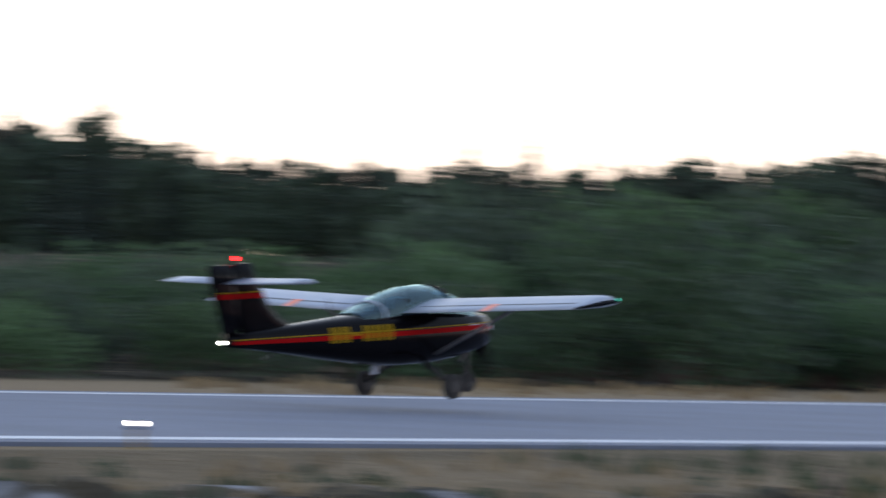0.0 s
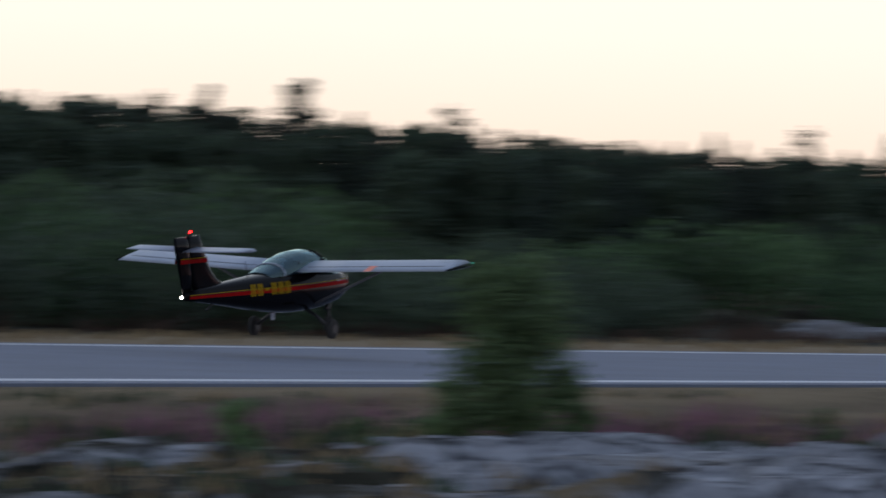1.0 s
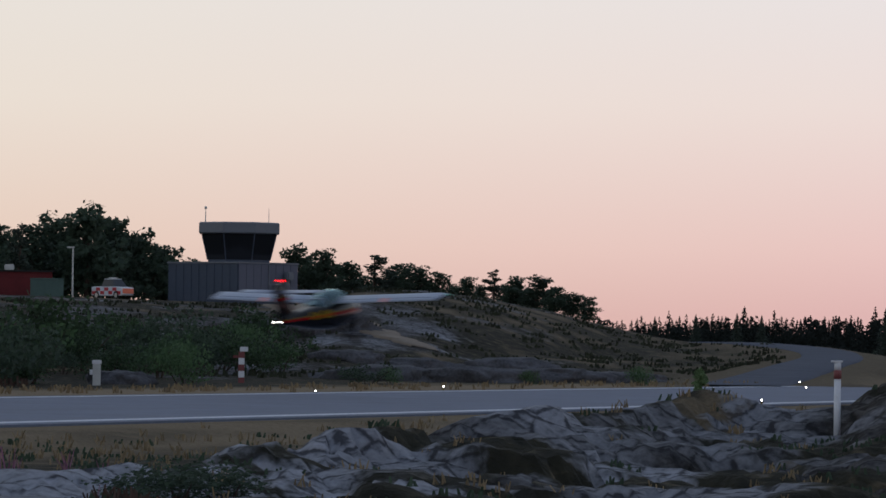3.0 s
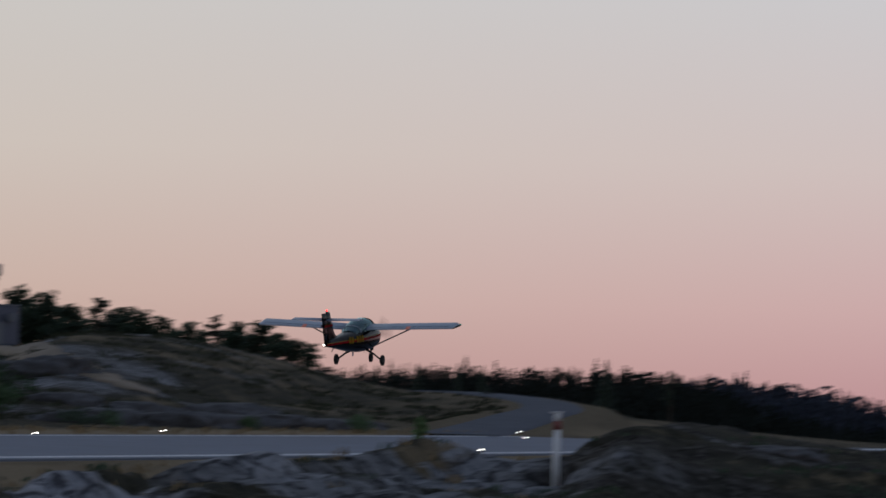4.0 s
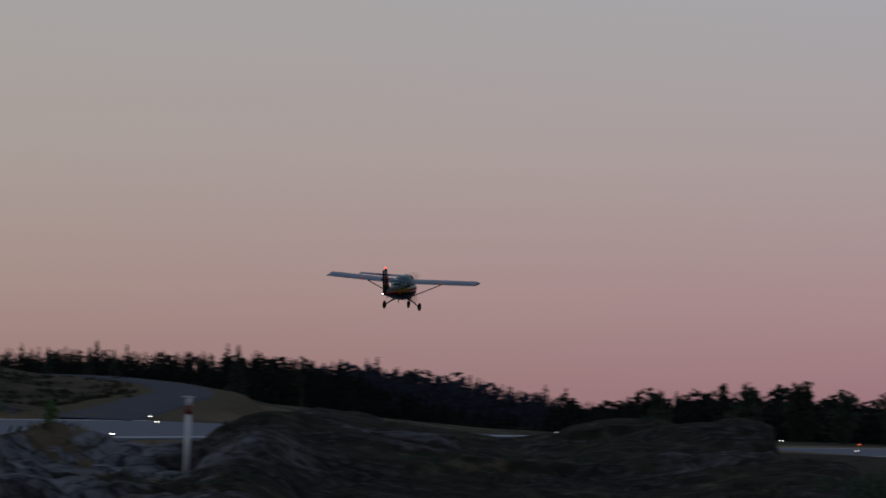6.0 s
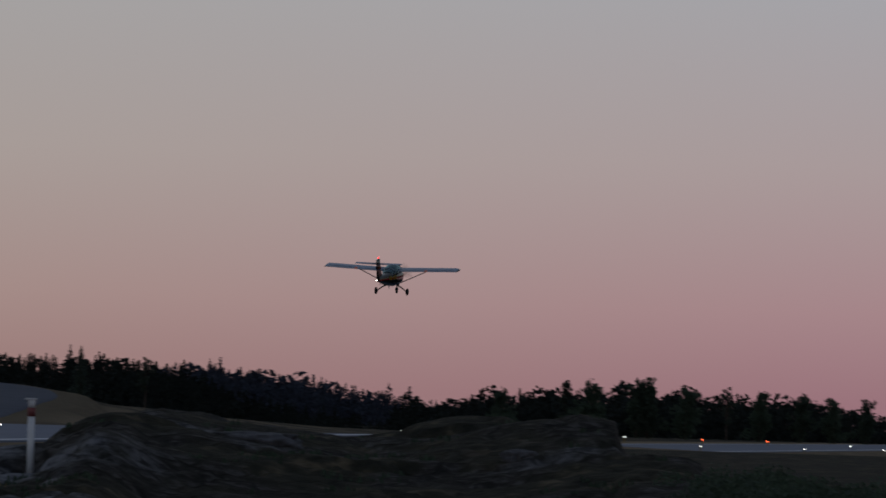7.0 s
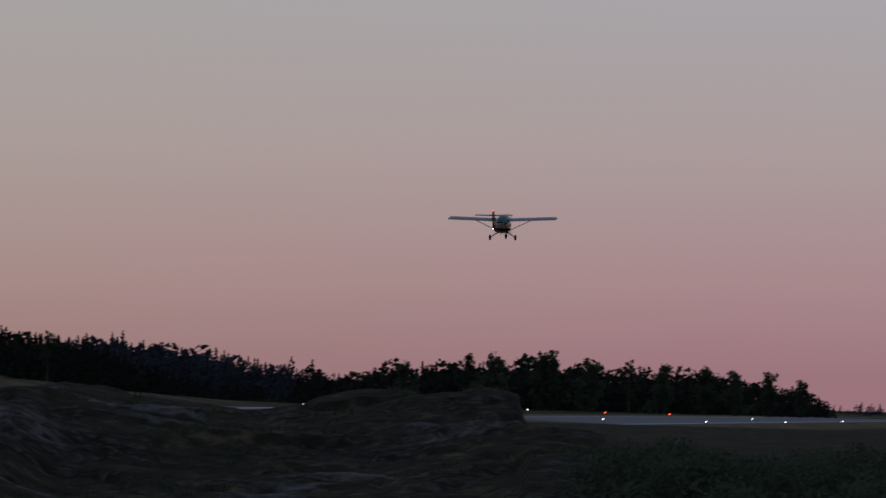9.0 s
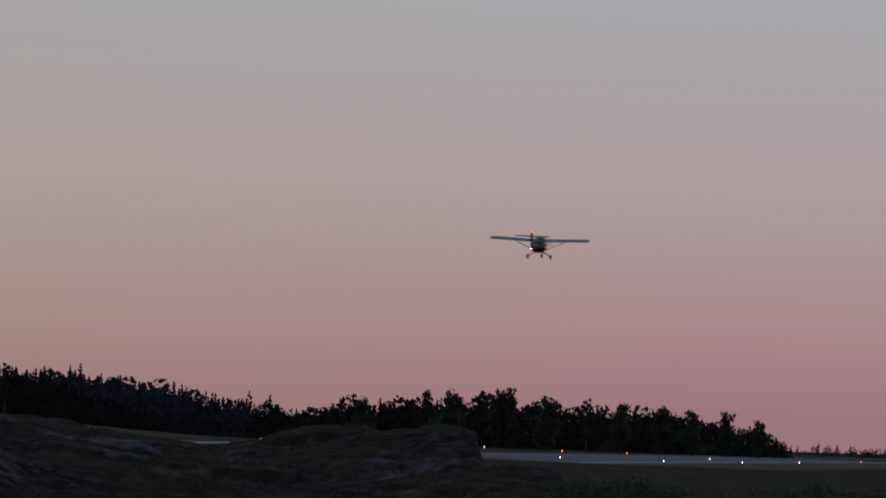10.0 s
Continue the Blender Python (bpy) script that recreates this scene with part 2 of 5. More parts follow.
# ---- building helpers ----
def mesh(name, verts, faces, mat, smooth=False):
    me = bpy.data.meshes.new(name)
    me.from_pydata([tuple(v) for v in verts], [], [tuple(int(i) for i in q) for q in faces])
    me.materials.append(mat)
    if smooth:
        me.polygons.foreach_set("use_smooth", [True] * len(me.polygons))
    me.update()
    return me


def part(name, shape, mat, parent, label="", smooth=False):
    """One mesh object under a thing or a part; shape is (verts, faces), a mesh or a bmesh."""
    if isinstance(shape, bpy.types.Mesh):
        me = shape
    elif isinstance(shape, tuple):
        me = mesh(name, *shape, mat, smooth)
    else:
        me = bpy.data.meshes.new(name)
        shape.to_mesh(me)
        shape.free()
        me.materials.append(mat)
        if smooth:
            me.polygons.foreach_set("use_smooth", [True] * len(me.polygons))
    ob = new(name, me)
    ob.parent = parent
    return tagged(ob, label)


def thing(name, label, category, m=None, group="", kind=""):
    ob = tagged(new(name), label, category, group, kind)
    if m is not None:
        ob.matrix_basis = m
    return ob


def box(x0, x1, y0, y1, z0, z1, bevel=0.0):
    bm = bmesh.new()
    bmesh.ops.create_cube(bm, size=1.0, matrix=Matrix.Translation(((x0 + x1) / 2, (y0 + y1) / 2, (z0 + z1) / 2)) @ Matrix.Diagonal((x1 - x0, y1 - y0, z1 - z0, 1)))
    if bevel:
        bmesh.ops.bevel(bm, geom=bm.edges[:], offset=bevel, segments=2, affect="EDGES")
    return bm


def tube(points, radii, sides=10):
    """A round bar along points."""
    pts = [Vector(p) for p in points]
    radii = radii if isinstance(radii, (list, tuple)) else [radii] * len(pts)
    verts, faces = [], []
    for i, p in enumerate(pts):
        d = (pts[min(i + 1, len(pts) - 1)] - pts[max(i - 1, 0)]).normalized()
        a = d.orthogonal().normalized()
        b = d.cross(a)
        for k in range(sides):
            t = 2 * math.pi * k / sides
            verts.append(p + (a * math.cos(t) + b * math.sin(t)) * radii[i])
    for i in range(len(pts) - 1):
        for k in range(sides):
            j = (k + 1) % sides
            faces.append((i * sides + k, i * sides + j, (i + 1) * sides + j, (i + 1) * sides + k))
    faces.append(tuple(range(sides))[::-1])
    faces.append(tuple((len(pts) - 1) * sides + k for k in range(sides)))
    return verts, faces


def loft(rings, caps=True):
    """Skin through rings of equal count."""
    n = len(rings[0])
    verts = [v for r in rings for v in r]
    faces = []
    for i in range(len(rings) - 1):
        for k in range(n):
            j = (k + 1) % n
            faces.append((i * n + k, i * n + j, (i + 1) * n + j, (i + 1) * n + k))
    if caps:
        faces.append(tuple(range(n))[::-1])
        faces.append(tuple((len(rings) - 1) * n + k for k in range(n)))
    return verts, faces


def ball(r, m=None, sub=2):
    bm = bmesh.new()
    bmesh.ops.create_icosphere(bm, subdivisions=sub, radius=r, matrix=m or Matrix())
    return bm


def spot(az, d):
    return d * math.cos(radians(az)), d * math.sin(radians(az))


# ---- the lie of the land ----
_lat = np.random.RandomState(7).rand(256, 256)


def vnoise(x, y):
    x, y = np.asarray(x, float), np.asarray(y, float)
    xi, yi = np.floor(x).astype(int), np.floor(y).astype(int)
    u, v = x - xi, y - yi
    u, v = u * u * (3 - 2 * u), v * v * (3 - 2 * v)
    a, b = _lat[xi % 256, yi % 256], _lat[(xi + 1) % 256, yi % 256]
    c, d = _lat[xi % 256, (yi + 1) % 256], _lat[(xi + 1) % 256, (yi + 1) % 256]
    return a * (1 - u) * (1 - v) + b * u * (1 - v) + c * (1 - u) * v + d * u * v


def fbm(x, y, octaves=4):
    s, a, t = 0.0, 1.0, 0.0
    for k in range(octaves):
        s, t = s + a * vnoise(x * 2 ** k + 17 * k, y * 2 ** k + 31 * k), t + a
        a *= 0.5
    return s / t


def blocks(x, y):
    """Jointed rock: a level for each block, and how near a joint is."""
    xi, yi = np.floor(x), np.floor(y)
    f1, f2, level = np.full(np.shape(x), 9.0), np.full(np.shape(x), 9.0), np.zeros(np.shape(x))
    for i in (-1, 0, 1):
        for j in (-1, 0, 1):
            a, b = (xi + i).astype(int), (yi + j).astype(int)
            px, py = xi + i + _lat[a % 256, b % 256], yi + j + _lat[(a + 91) % 256, (b + 37) % 256]
            d = np.hypot(x - px, y - py)
            near = d < f1
            f2 = np.where(near, f1, np.minimum(f2, d))
            level = np.where(near, _lat[(a + 13) % 256, (b + 160) % 256], level)
            f1 = np.where(near, d, f1)
    return level, f2 - f1


def step(a, b, x):
    t = np.clip((np.asarray(x, float) - a) / (b - a), 0, 1)
    return t * t * (3 - 2 * t)


def runway_fall(x):
    return -0.0145 * np.clip(x - 230, 0, 110) - 0.005 * np.clip(x - 340, 0, 160) - 0.0058 * np.clip(x - 500, 0, None)


# heading, distance and height of the near outcrop's top edge
CREST = [(0, 90, -0.4), (6, 90, -0.3), (7.65, 95, 0.0), (8.3, 108, 0.1), (8.45, 112, 0.6), (9.3, 114, 0.7), (9.45, 122, 1.2), (10, 124, 1.4), (10.8, 126, 1.3),
         (11.8, 128, 1.05), (12.6, 128, 1.0), (13.9, 128, 1.36), (15.07, 128, 1.75), (15.9, 118, 1.1), (16.25, 114, 0.7), (16.6, 112, 0.45), (17.4, 112, 0.55), (18.16, 112, 0.75),
         (19.2, 104, 0.5), (20.2, 98, 0.62), (21.0, 95, 0.42), (21.6, 92, 0.28), (22.6, 87, 0.26), (23.3, 82, 0.18), (24.4, 75, 0.02), (28.7, 61, 0.14), (31, 59, 0.12),
         (34, 59, 0.02), (40, 58, -0.3), (47, 54, -0.25), (49, 51, -0.02), (60, 51, -0.02)]
CREST_AZ, CREST_R, CREST_Z = zip(*CREST)
RIDGE_AZ = [0, 12, 13.0, 14.4, 15.0, 15.6, 16.3, 16.8, 18.0, 18.56, 19.0, 19.4, 20.0, 20.8, 21.6, 22.3, 22.9, 23.6]
RIDGE_EL = [-0.46, -0.46, -0.44, -0.35, -0.28, -0.24, -0.10, -0.04, -0.01, 0.04, 0.12, 0.2, 0.355, 0.51, 0.6, 0.6, 0.54, 0.5]


# the service road: heading, distance and height angle along its middle
ROAD_KEYS = [(17.8, 236, -0.505), (17.4, 264, -0.40), (16.95, 300, -0.25), (16.65, 338, -0.15), (16.75, 378, -0.07), (17.25, 415, -0.01), (18.0, 450, 0.02), (18.9, 492, -0.05)]


def road_line(steps=7):
    """Points along the middle of the road."""
    key = [Vector((d * math.cos(radians(a)), d * math.sin(radians(a)), EYE.z + d * math.tan(radians(e)))) for a, d, e in ROAD_KEYS]
    pts = []
    for i in range(len(key) - 1):
        for k in range(steps):
            t = k / steps
            a, b, c, d = (key[max(0, min(len(key) - 1, i + j))] for j in (-1, 0, 1, 2))
            pts.append(0.5 * ((2 * b) + (c - a) * t + (2 * a - 5 * b + 4 * c - d) * t * t + (3 * b - a - 3 * c + d) * t ** 3))
    return pts + [key[-1]]


ROAD = np.array([tuple(p) for p in road_line()])


def land(x, y):
    """Height, bare rock and straw cover of the ground."""
    x, y = np.asarray(x, float), np.asarray(y, float)
    r, az = np.hypot(x, y), np.degrees(np.arctan2(y, x))
    ratio = np.where(x > 1, y / np.maximum(x, 1), 9.0)
    fall = runway_fall(x)
    z = fall * (1 - step(80, 140, y) * step(0.20, 0.30, ratio))
    # far side: verge, slope and the rocky hill with the tower
    hill = step(0.30, 0.41, ratio) * (1 - 0.45 * step(0.53, 0.75, ratio)) * step(60, 200, x)
    rise = step(92, 190, y)
    z = z + 0.5 * step(90, 104, y) * step(0.2, 0.3, ratio) + 5.0 * rise * hill + 1.9 * step(90, 150, y) * step(0.22, 0.29, ratio) * (1 - hill)
    knob = fbm(x / 16, y / 9, 4) - 0.5
    z = z + hill * step(92, 108, y) * (1 - 0.9 * step(125, 165, y)) * knob * 3.2
    z = z - 5.0 * step(200, 420, y) * (1 - step(0.22, 0.35, ratio))
    # crest of the rocky hill and of the road's bank, as height angles
    crest = np.interp(az, RIDGE_AZ, RIDGE_EL)
    cap = 2.11 + r * np.tan(np.radians(crest))
    ridge = cap - 3.0 * ((y - 150) / 32) ** 2 + np.minimum(0, knob) * 1.6
    on = step(18.0, 18.8, az) * (1 - step(22.6, 23.6, az))
    z = np.where((y > 84) & (x > 60) & (az < 23.6), np.minimum(np.maximum(z, z + on * np.maximum(ridge - z, 0)), np.maximum(cap, fall - 0.3)), z)
    rock_far = hill * step(86, 100, y) * (1 - step(172, 190, y)) * np.clip(0.34 + (fbm(x / 11 + 40, y / 5, 4) - 0.5) * 2.2, 0, 1) * step(0.62, 0.45, ratio)
    # near side: outcrop between the camera and the strip
    cr, cz = np.interp(az, CREST_AZ, CREST_R), np.interp(az, CREST_AZ, CREST_Z)
    near = (1 - step(43, 47, y)) * step(0, 4, az) * (1 - step(56, 62, az))
    front = step(-34, -1.5, r - cr)
    back = 1 - step(0.5, 7, r - cr)
    # stepped rock faces towards the open ground, sloping earth on the mound
    shelf = r - cr + (fbm(x / 4 + 21, y / 4, 3) - 0.5) * 5
    ledges = 0.48 * step(-3.4, -1.2, shelf) + 0.27 * step(-8.5, -6.8, shelf) + 0.25 * step(-17, -12, shelf)
    front = front + (ledges - front) * step(15.6, 17.0, az)
    lift = (cz + 0.35) * np.where(r < cr, front, back) - 0.35 - 0.25 * step(-10, -40, r - cr)
    bend = fbm(x / 3 + 31, y / 3, 3) - 0.5
    big, joint = blocks(x / 3.4 + bend, y / 2.6 - bend)
    small, seam = blocks(x / 1.25 - bend, y / 1.05 + bend)
    rough = (big - 0.5) * 0.42 - 0.26 * (1 - step(0.0, 0.22, joint)) + (small - 0.5) * 0.12 - 0.10 * (1 - step(0.0, 0.3, seam)) + (fbm(x / 5.5, y / 4.0, 3) - 0.5) * 0.5 - 0.02
    zone = step(-46, -30, r - cr) * (1 - step(2.5, 9, r - cr))
    mound = step(16.4, 15.4, az)
    z = z + near * (lift + rough * zone * (1 - 0.5 * mound) + mound * zone * (fbm(x / 9 + 5, y / 5, 2) - 0.5) * 0.9)
    bare = np.clip(0.62 + 0.2 * step(23, 26, az) + (fbm(x / 4.0 + 3, y / 2.5, 4) - 0.5) * 2.6, 0, 1) * (1 - 0.38 * mound) * (1 - 0.5 * step(30, 38, az))
    rock = np.maximum(rock_far * (y > 80), near * zone * bare)
    dry = np.maximum(0.85 * np.clip(0.05 + 1.5 * fbm(x / 6 + 2, y / 1.3, 4), 0, 1) * step(38.0, 44.5, y) * (1 - step(49.5, 51, y)), step(71, 72, y) * (1 - step(78, 82, y)))
    dry = np.maximum(dry * 0.95, 0.5 * step(0.6, 0.7, fbm(x / 7, y / 4, 3)) * (1 - 0.95 * mound * near))
    bank = step(76, 82, y) * (1 - step(128, 150, y)) * step(0.21, 0.25, ratio) * (1 - step(0.31, 0.36, ratio)) * step(0.40, 0.55, fbm(x / 14 + 8, y / 5, 3))
    dry = np.maximum(dry, 0.5 * bank)
    strip = step(46.5, 49, y) * (1 - step(72, 75, y))
    z = z - 0.06 * strip
    # the ground is levelled to the road's bed
    flat_x, flat_y = np.atleast_1d(x), np.atleast_1d(y)
    beside = (flat_x > 200) & (flat_x < 490) & (flat_y > 66) & (flat_y < 180)
    bed, near_road = np.zeros(flat_x.shape), np.full(flat_x.shape, 99.0)
    if beside.any():
        gap = np.hypot(flat_x[beside][:, None] - ROAD[:, 0], flat_y[beside][:, None] - ROAD[:, 1])
        w = 1.0 / (gap + 0.5) ** 4
        near_road[beside], bed[beside] = gap.min(1), (w * ROAD[:, 2]).sum(1) / w.sum(1)
    bed, near_road = bed.reshape(x.shape), near_road.reshape(x.shape)
    level = 1 - step(4.0, 8.5, near_road)
    z = z + (bed - 0.1 - z) * level
    rock = rock * (1 - level)
    dry = np.maximum(dry * (1 - 0.5 * level), 0.4 * level)
    # dimming painted into the rock by heading, for the darker exposure there
    rock_dim = np.where(y > 80, 0.46, np.interp(az, [0, 15.4, 17, 23, 26], [0.66, 0.66, 0.46, 0.32, 0.24]))
    return z, rock, dry, rock_dim


def land_z(x, y):
    return float(land(x, y)[0])


def sheet():
    az = np.concatenate([np.arange(0, 58, 0.15), np.arange(58, 360, 5.0)])
    d = np.concatenate([[1.5, 8, 16, 24, 30, 35], np.arange(39, 142, 0.47), 142 * 1.014 ** np.arange(1, 112), 670 * 1.06 ** np.arange(1, 38)])
    A, D = np.meshgrid(np.radians(az), d)
    x, y = D * np.cos(A), D * np.sin(A)
    z, rock, dry, rock_dim = land(x, y)
    na, nd = len(az), len(d)
    i = np.arange(nd - 1)[:, None] * na
    k = np.arange(na)[None, :]
    j = (k + 1) % na
    quads = np.stack([i + k, i + na + k, i + na + j, i + j], -1).reshape(-1, 4)
    co = np.stack([x, y, z], -1).reshape(-1, 3)
    me = bpy.data.meshes.new("ground")
    centre = len(co)
    co = np.vstack([co, [[0, 0, land_z(0.5, 0.1)]]])
    fan = np.stack([np.full(na, centre), np.arange(na), (np.arange(na) + 1) % na], -1)
    me.vertices.add(len(co))
    me.vertices.foreach_set("co", co.ravel())
    me.loops.add(quads.size + fan.size)
    me.loops.foreach_set("vertex_index", np.concatenate([quads.ravel(), fan.ravel()]).astype(np.int32))
    me.polygons.add(len(quads) + len(fan))
    me.polygons.foreach_set("loop_start", np.concatenate([np.arange(len(quads)) * 4, quads.size + np.arange(len(fan)) * 3]).astype(np.int32))
    me.polygons.foreach_set("use_smooth", [True] * (len(quads) + len(fan)))
    for key, val in (("rock", rock), ("dry", dry), ("rock_dim", rock_dim)):
        at = me.attributes.new(key, "FLOAT", "POINT")
        at.data.foreach_set("value", np.concatenate([val.ravel(), [0.0]]).astype(np.float32))
    me.materials.append(M_GROUND)
    me.update(calc_edges=True)
    me.validate()
    return tagged(new("ground", me), "heath ground with grey bedrock outcrops and straw verges", "ground", kind="structure")


sheet()


# ---- runway ----
def ribbon(name, xs, y0, y1, lift, mat, label, category, thick=0.05):
    verts, faces = [], []
    for x in xs:
        z = float(runway_fall(x)) + lift
        verts += [(x, y0, z), (x, y1, z), (x, y1, z - thick), (x, y0, z - thick)]
    for i in range(len(xs) - 1):
        a = i * 4
        for k in range(4):
            j = (k + 1) % 4
            faces.append((a + k, a + 4 + k, a + 4 + j, a + j))
    faces += [(0, 1, 2, 3), tuple(len(verts) - 4 + k for k in (3, 2, 1, 0))]
    return tagged(new(name, mesh(name, verts, faces, mat)), label, category, kind="structure")


RX = [-350 + 10 * i for i in range(106)]
ribbon("runway", RX, 49.2, 71.8, 0.0, M_ASPHALT, "grey asphalt runway with white edge lines", "runway", 0.12)
ribbon("runway_edge_line_near", RX, 50.1, 50.9, 0.006, M_LINE, "white painted edge line on the runway", "marking", 0.004)
ribbon("runway_edge_line_far", RX, 70.2, 70.8, 0.006, M_LINE, "thin white painted edge line on the runway", "marking", 0.004)


# ---- service road behind the strip ----
def road():
    pts = road_line()
    verts, faces = [], []
    for i, p in enumerate(pts):
        d = (pts[min(i + 1, len(pts) - 1)] - pts[max(i - 1, 0)]).to_2d().normalized()
        n = Vector((-d.y, d.x))
        for side, dz in ((-2.1, 0.02), (2.1, 0.02), (2.5, -0.25), (-2.5, -0.25)):
            verts.append((p.x + n.x * side, p.y + n.y * side, p.z + dz))
    for i in range(len(pts) - 1):
        a = i * 4
        for k in range(4):
            j = (k + 1) % 4
            faces.append((a + k, a + j, a + 4 + j, a + 4 + k))
    return tagged(new("service_road", mesh("service_road", verts, faces, M_ROAD, True)), "grey service road curving up behind the hill", "road", kind="structure")


road()


def dirt_track():
    key = [spot(23.4, 425), spot(23.15, 385), spot(22.9, 338), spot(22.6, 326), spot(22.1, 316), spot(21.6, 311)]
    verts, faces = [], []
    n = 40
    for i in range(n + 1):
        u = i / n * (len(key) - 1)
        k = min(int(u), len(key) - 2)
        p = Vector(key[k]).lerp(Vector(key[k + 1]), u - k)
        d = (Vector(key[k + 1]) - Vector(key[k])).normalized()
        q = Vector((-d.y, d.x)) * (1.3 + 0.3 * math.sin(i * 1.7))
        for e, dz in ((p - q, 0.13), (p + q, 0.13), (p + q * 1.1, -0.4), (p - q * 1.1, -0.4)):
            verts.append((e.x, e.y, land_z(e.x, e.y) + dz))
    for i in range(n):
        for k in range(4):
            j = (k + 1) % 4
            faces.append((4 * i + k, 4 * i + j, 4 * i + 4 + j, 4 * i + 4 + k))
    return tagged(new("dirt_track", mesh("dirt_track", verts, faces, M_TRACK, True)), "bare dirt track down the rocky hillside", "path", kind="structure")


dirt_track()


# ---- leaves and trees ----
rng = np.random.RandomState(11)


def cards(centres, sizes, flat=0.0, r=rng):
    """Small four-cornered leaves or sprays at centres."""
    c = np.asarray(centres, float)
    n = len(c)
    a = r.normal(size=(n, 3))
    a[:, 2] *= 1 - flat
    a /= np.linalg.norm(a, axis=1)[:, None]
    b = np.cross(a, r.normal(size=(n, 3)))
    b /= np.linalg.norm(b, axis=1)[:, None]
    s = np.asarray(sizes, float).reshape(-1, 1) * np.ones((n, 1))
    v = np.stack([c - a * s, c + b * s * 0.55, c + a * s, c - b * s * 0.55], 1).reshape(-1, 3)
    return v, np.arange(4 * n).reshape(-1, 4)


def fast_mesh(name, v, quads, mat):
    me = bpy.data.meshes.new(name)
    v, quads = np.asarray(v, float), np.asarray(quads, np.int32)
    me.vertices.add(len(v))
    me.vertices.foreach_set("co", v.ravel())
    me.loops.add(quads.size)
    me.loops.foreach_set("vertex_index", quads.ravel())
    me.polygons.add(len(quads))
    me.polygons.foreach_set("loop_start", np.arange(len(quads), dtype=np.int32) * 4)
    me.materials.append(mat)
    me.update(calc_edges=True)
    return me


def spruce_points(r, height, width, n):
    t = r.rand(n) ** 0.85
    whorl = np.floor(t * 15 + r.rand(n) * 0.6) / 15
    t = np.clip(0.22 * whorl + 0.78 * t, 0.0, 1.0)
    ang = r.rand(n) * 2 * np.pi
    lobes = 0.62 + 0.38 * np.sin(ang * 5 + whorl * 40 + 3 * np.sin(whorl * 91))
    rad = width * (1 - t) ** 0.82 * lobes * np.sqrt(r.rand(n)) + 0.02
    z = height * (0.06 + 0.94 * t) - rad * 0.35
    return np.stack([rad * np.cos(ang), rad * np.sin(ang), z], -1)


def blob_points(r, blobs, n):
    w = np.array([b[3] ** 2 for b in blobs])
    pick = r.choice(len(blobs), n, p=w / w.sum())
    d = r.normal(size=(n, 3))
    d /= np.linalg.norm(d, axis=1)[:, None]
    rad = 0.55 + 0.5 * r.rand(n) ** 0.6
    out = []
    for i in range(n):
        b = blobs[pick[i]]
        out.append((b[0] + d[i, 0] * b[3] * rad[i], b[1] + d[i, 1] * b[3] * rad[i], b[2] + d[i, 2] * b[3] * 0.72 * rad[i]))
    return np.array(out)


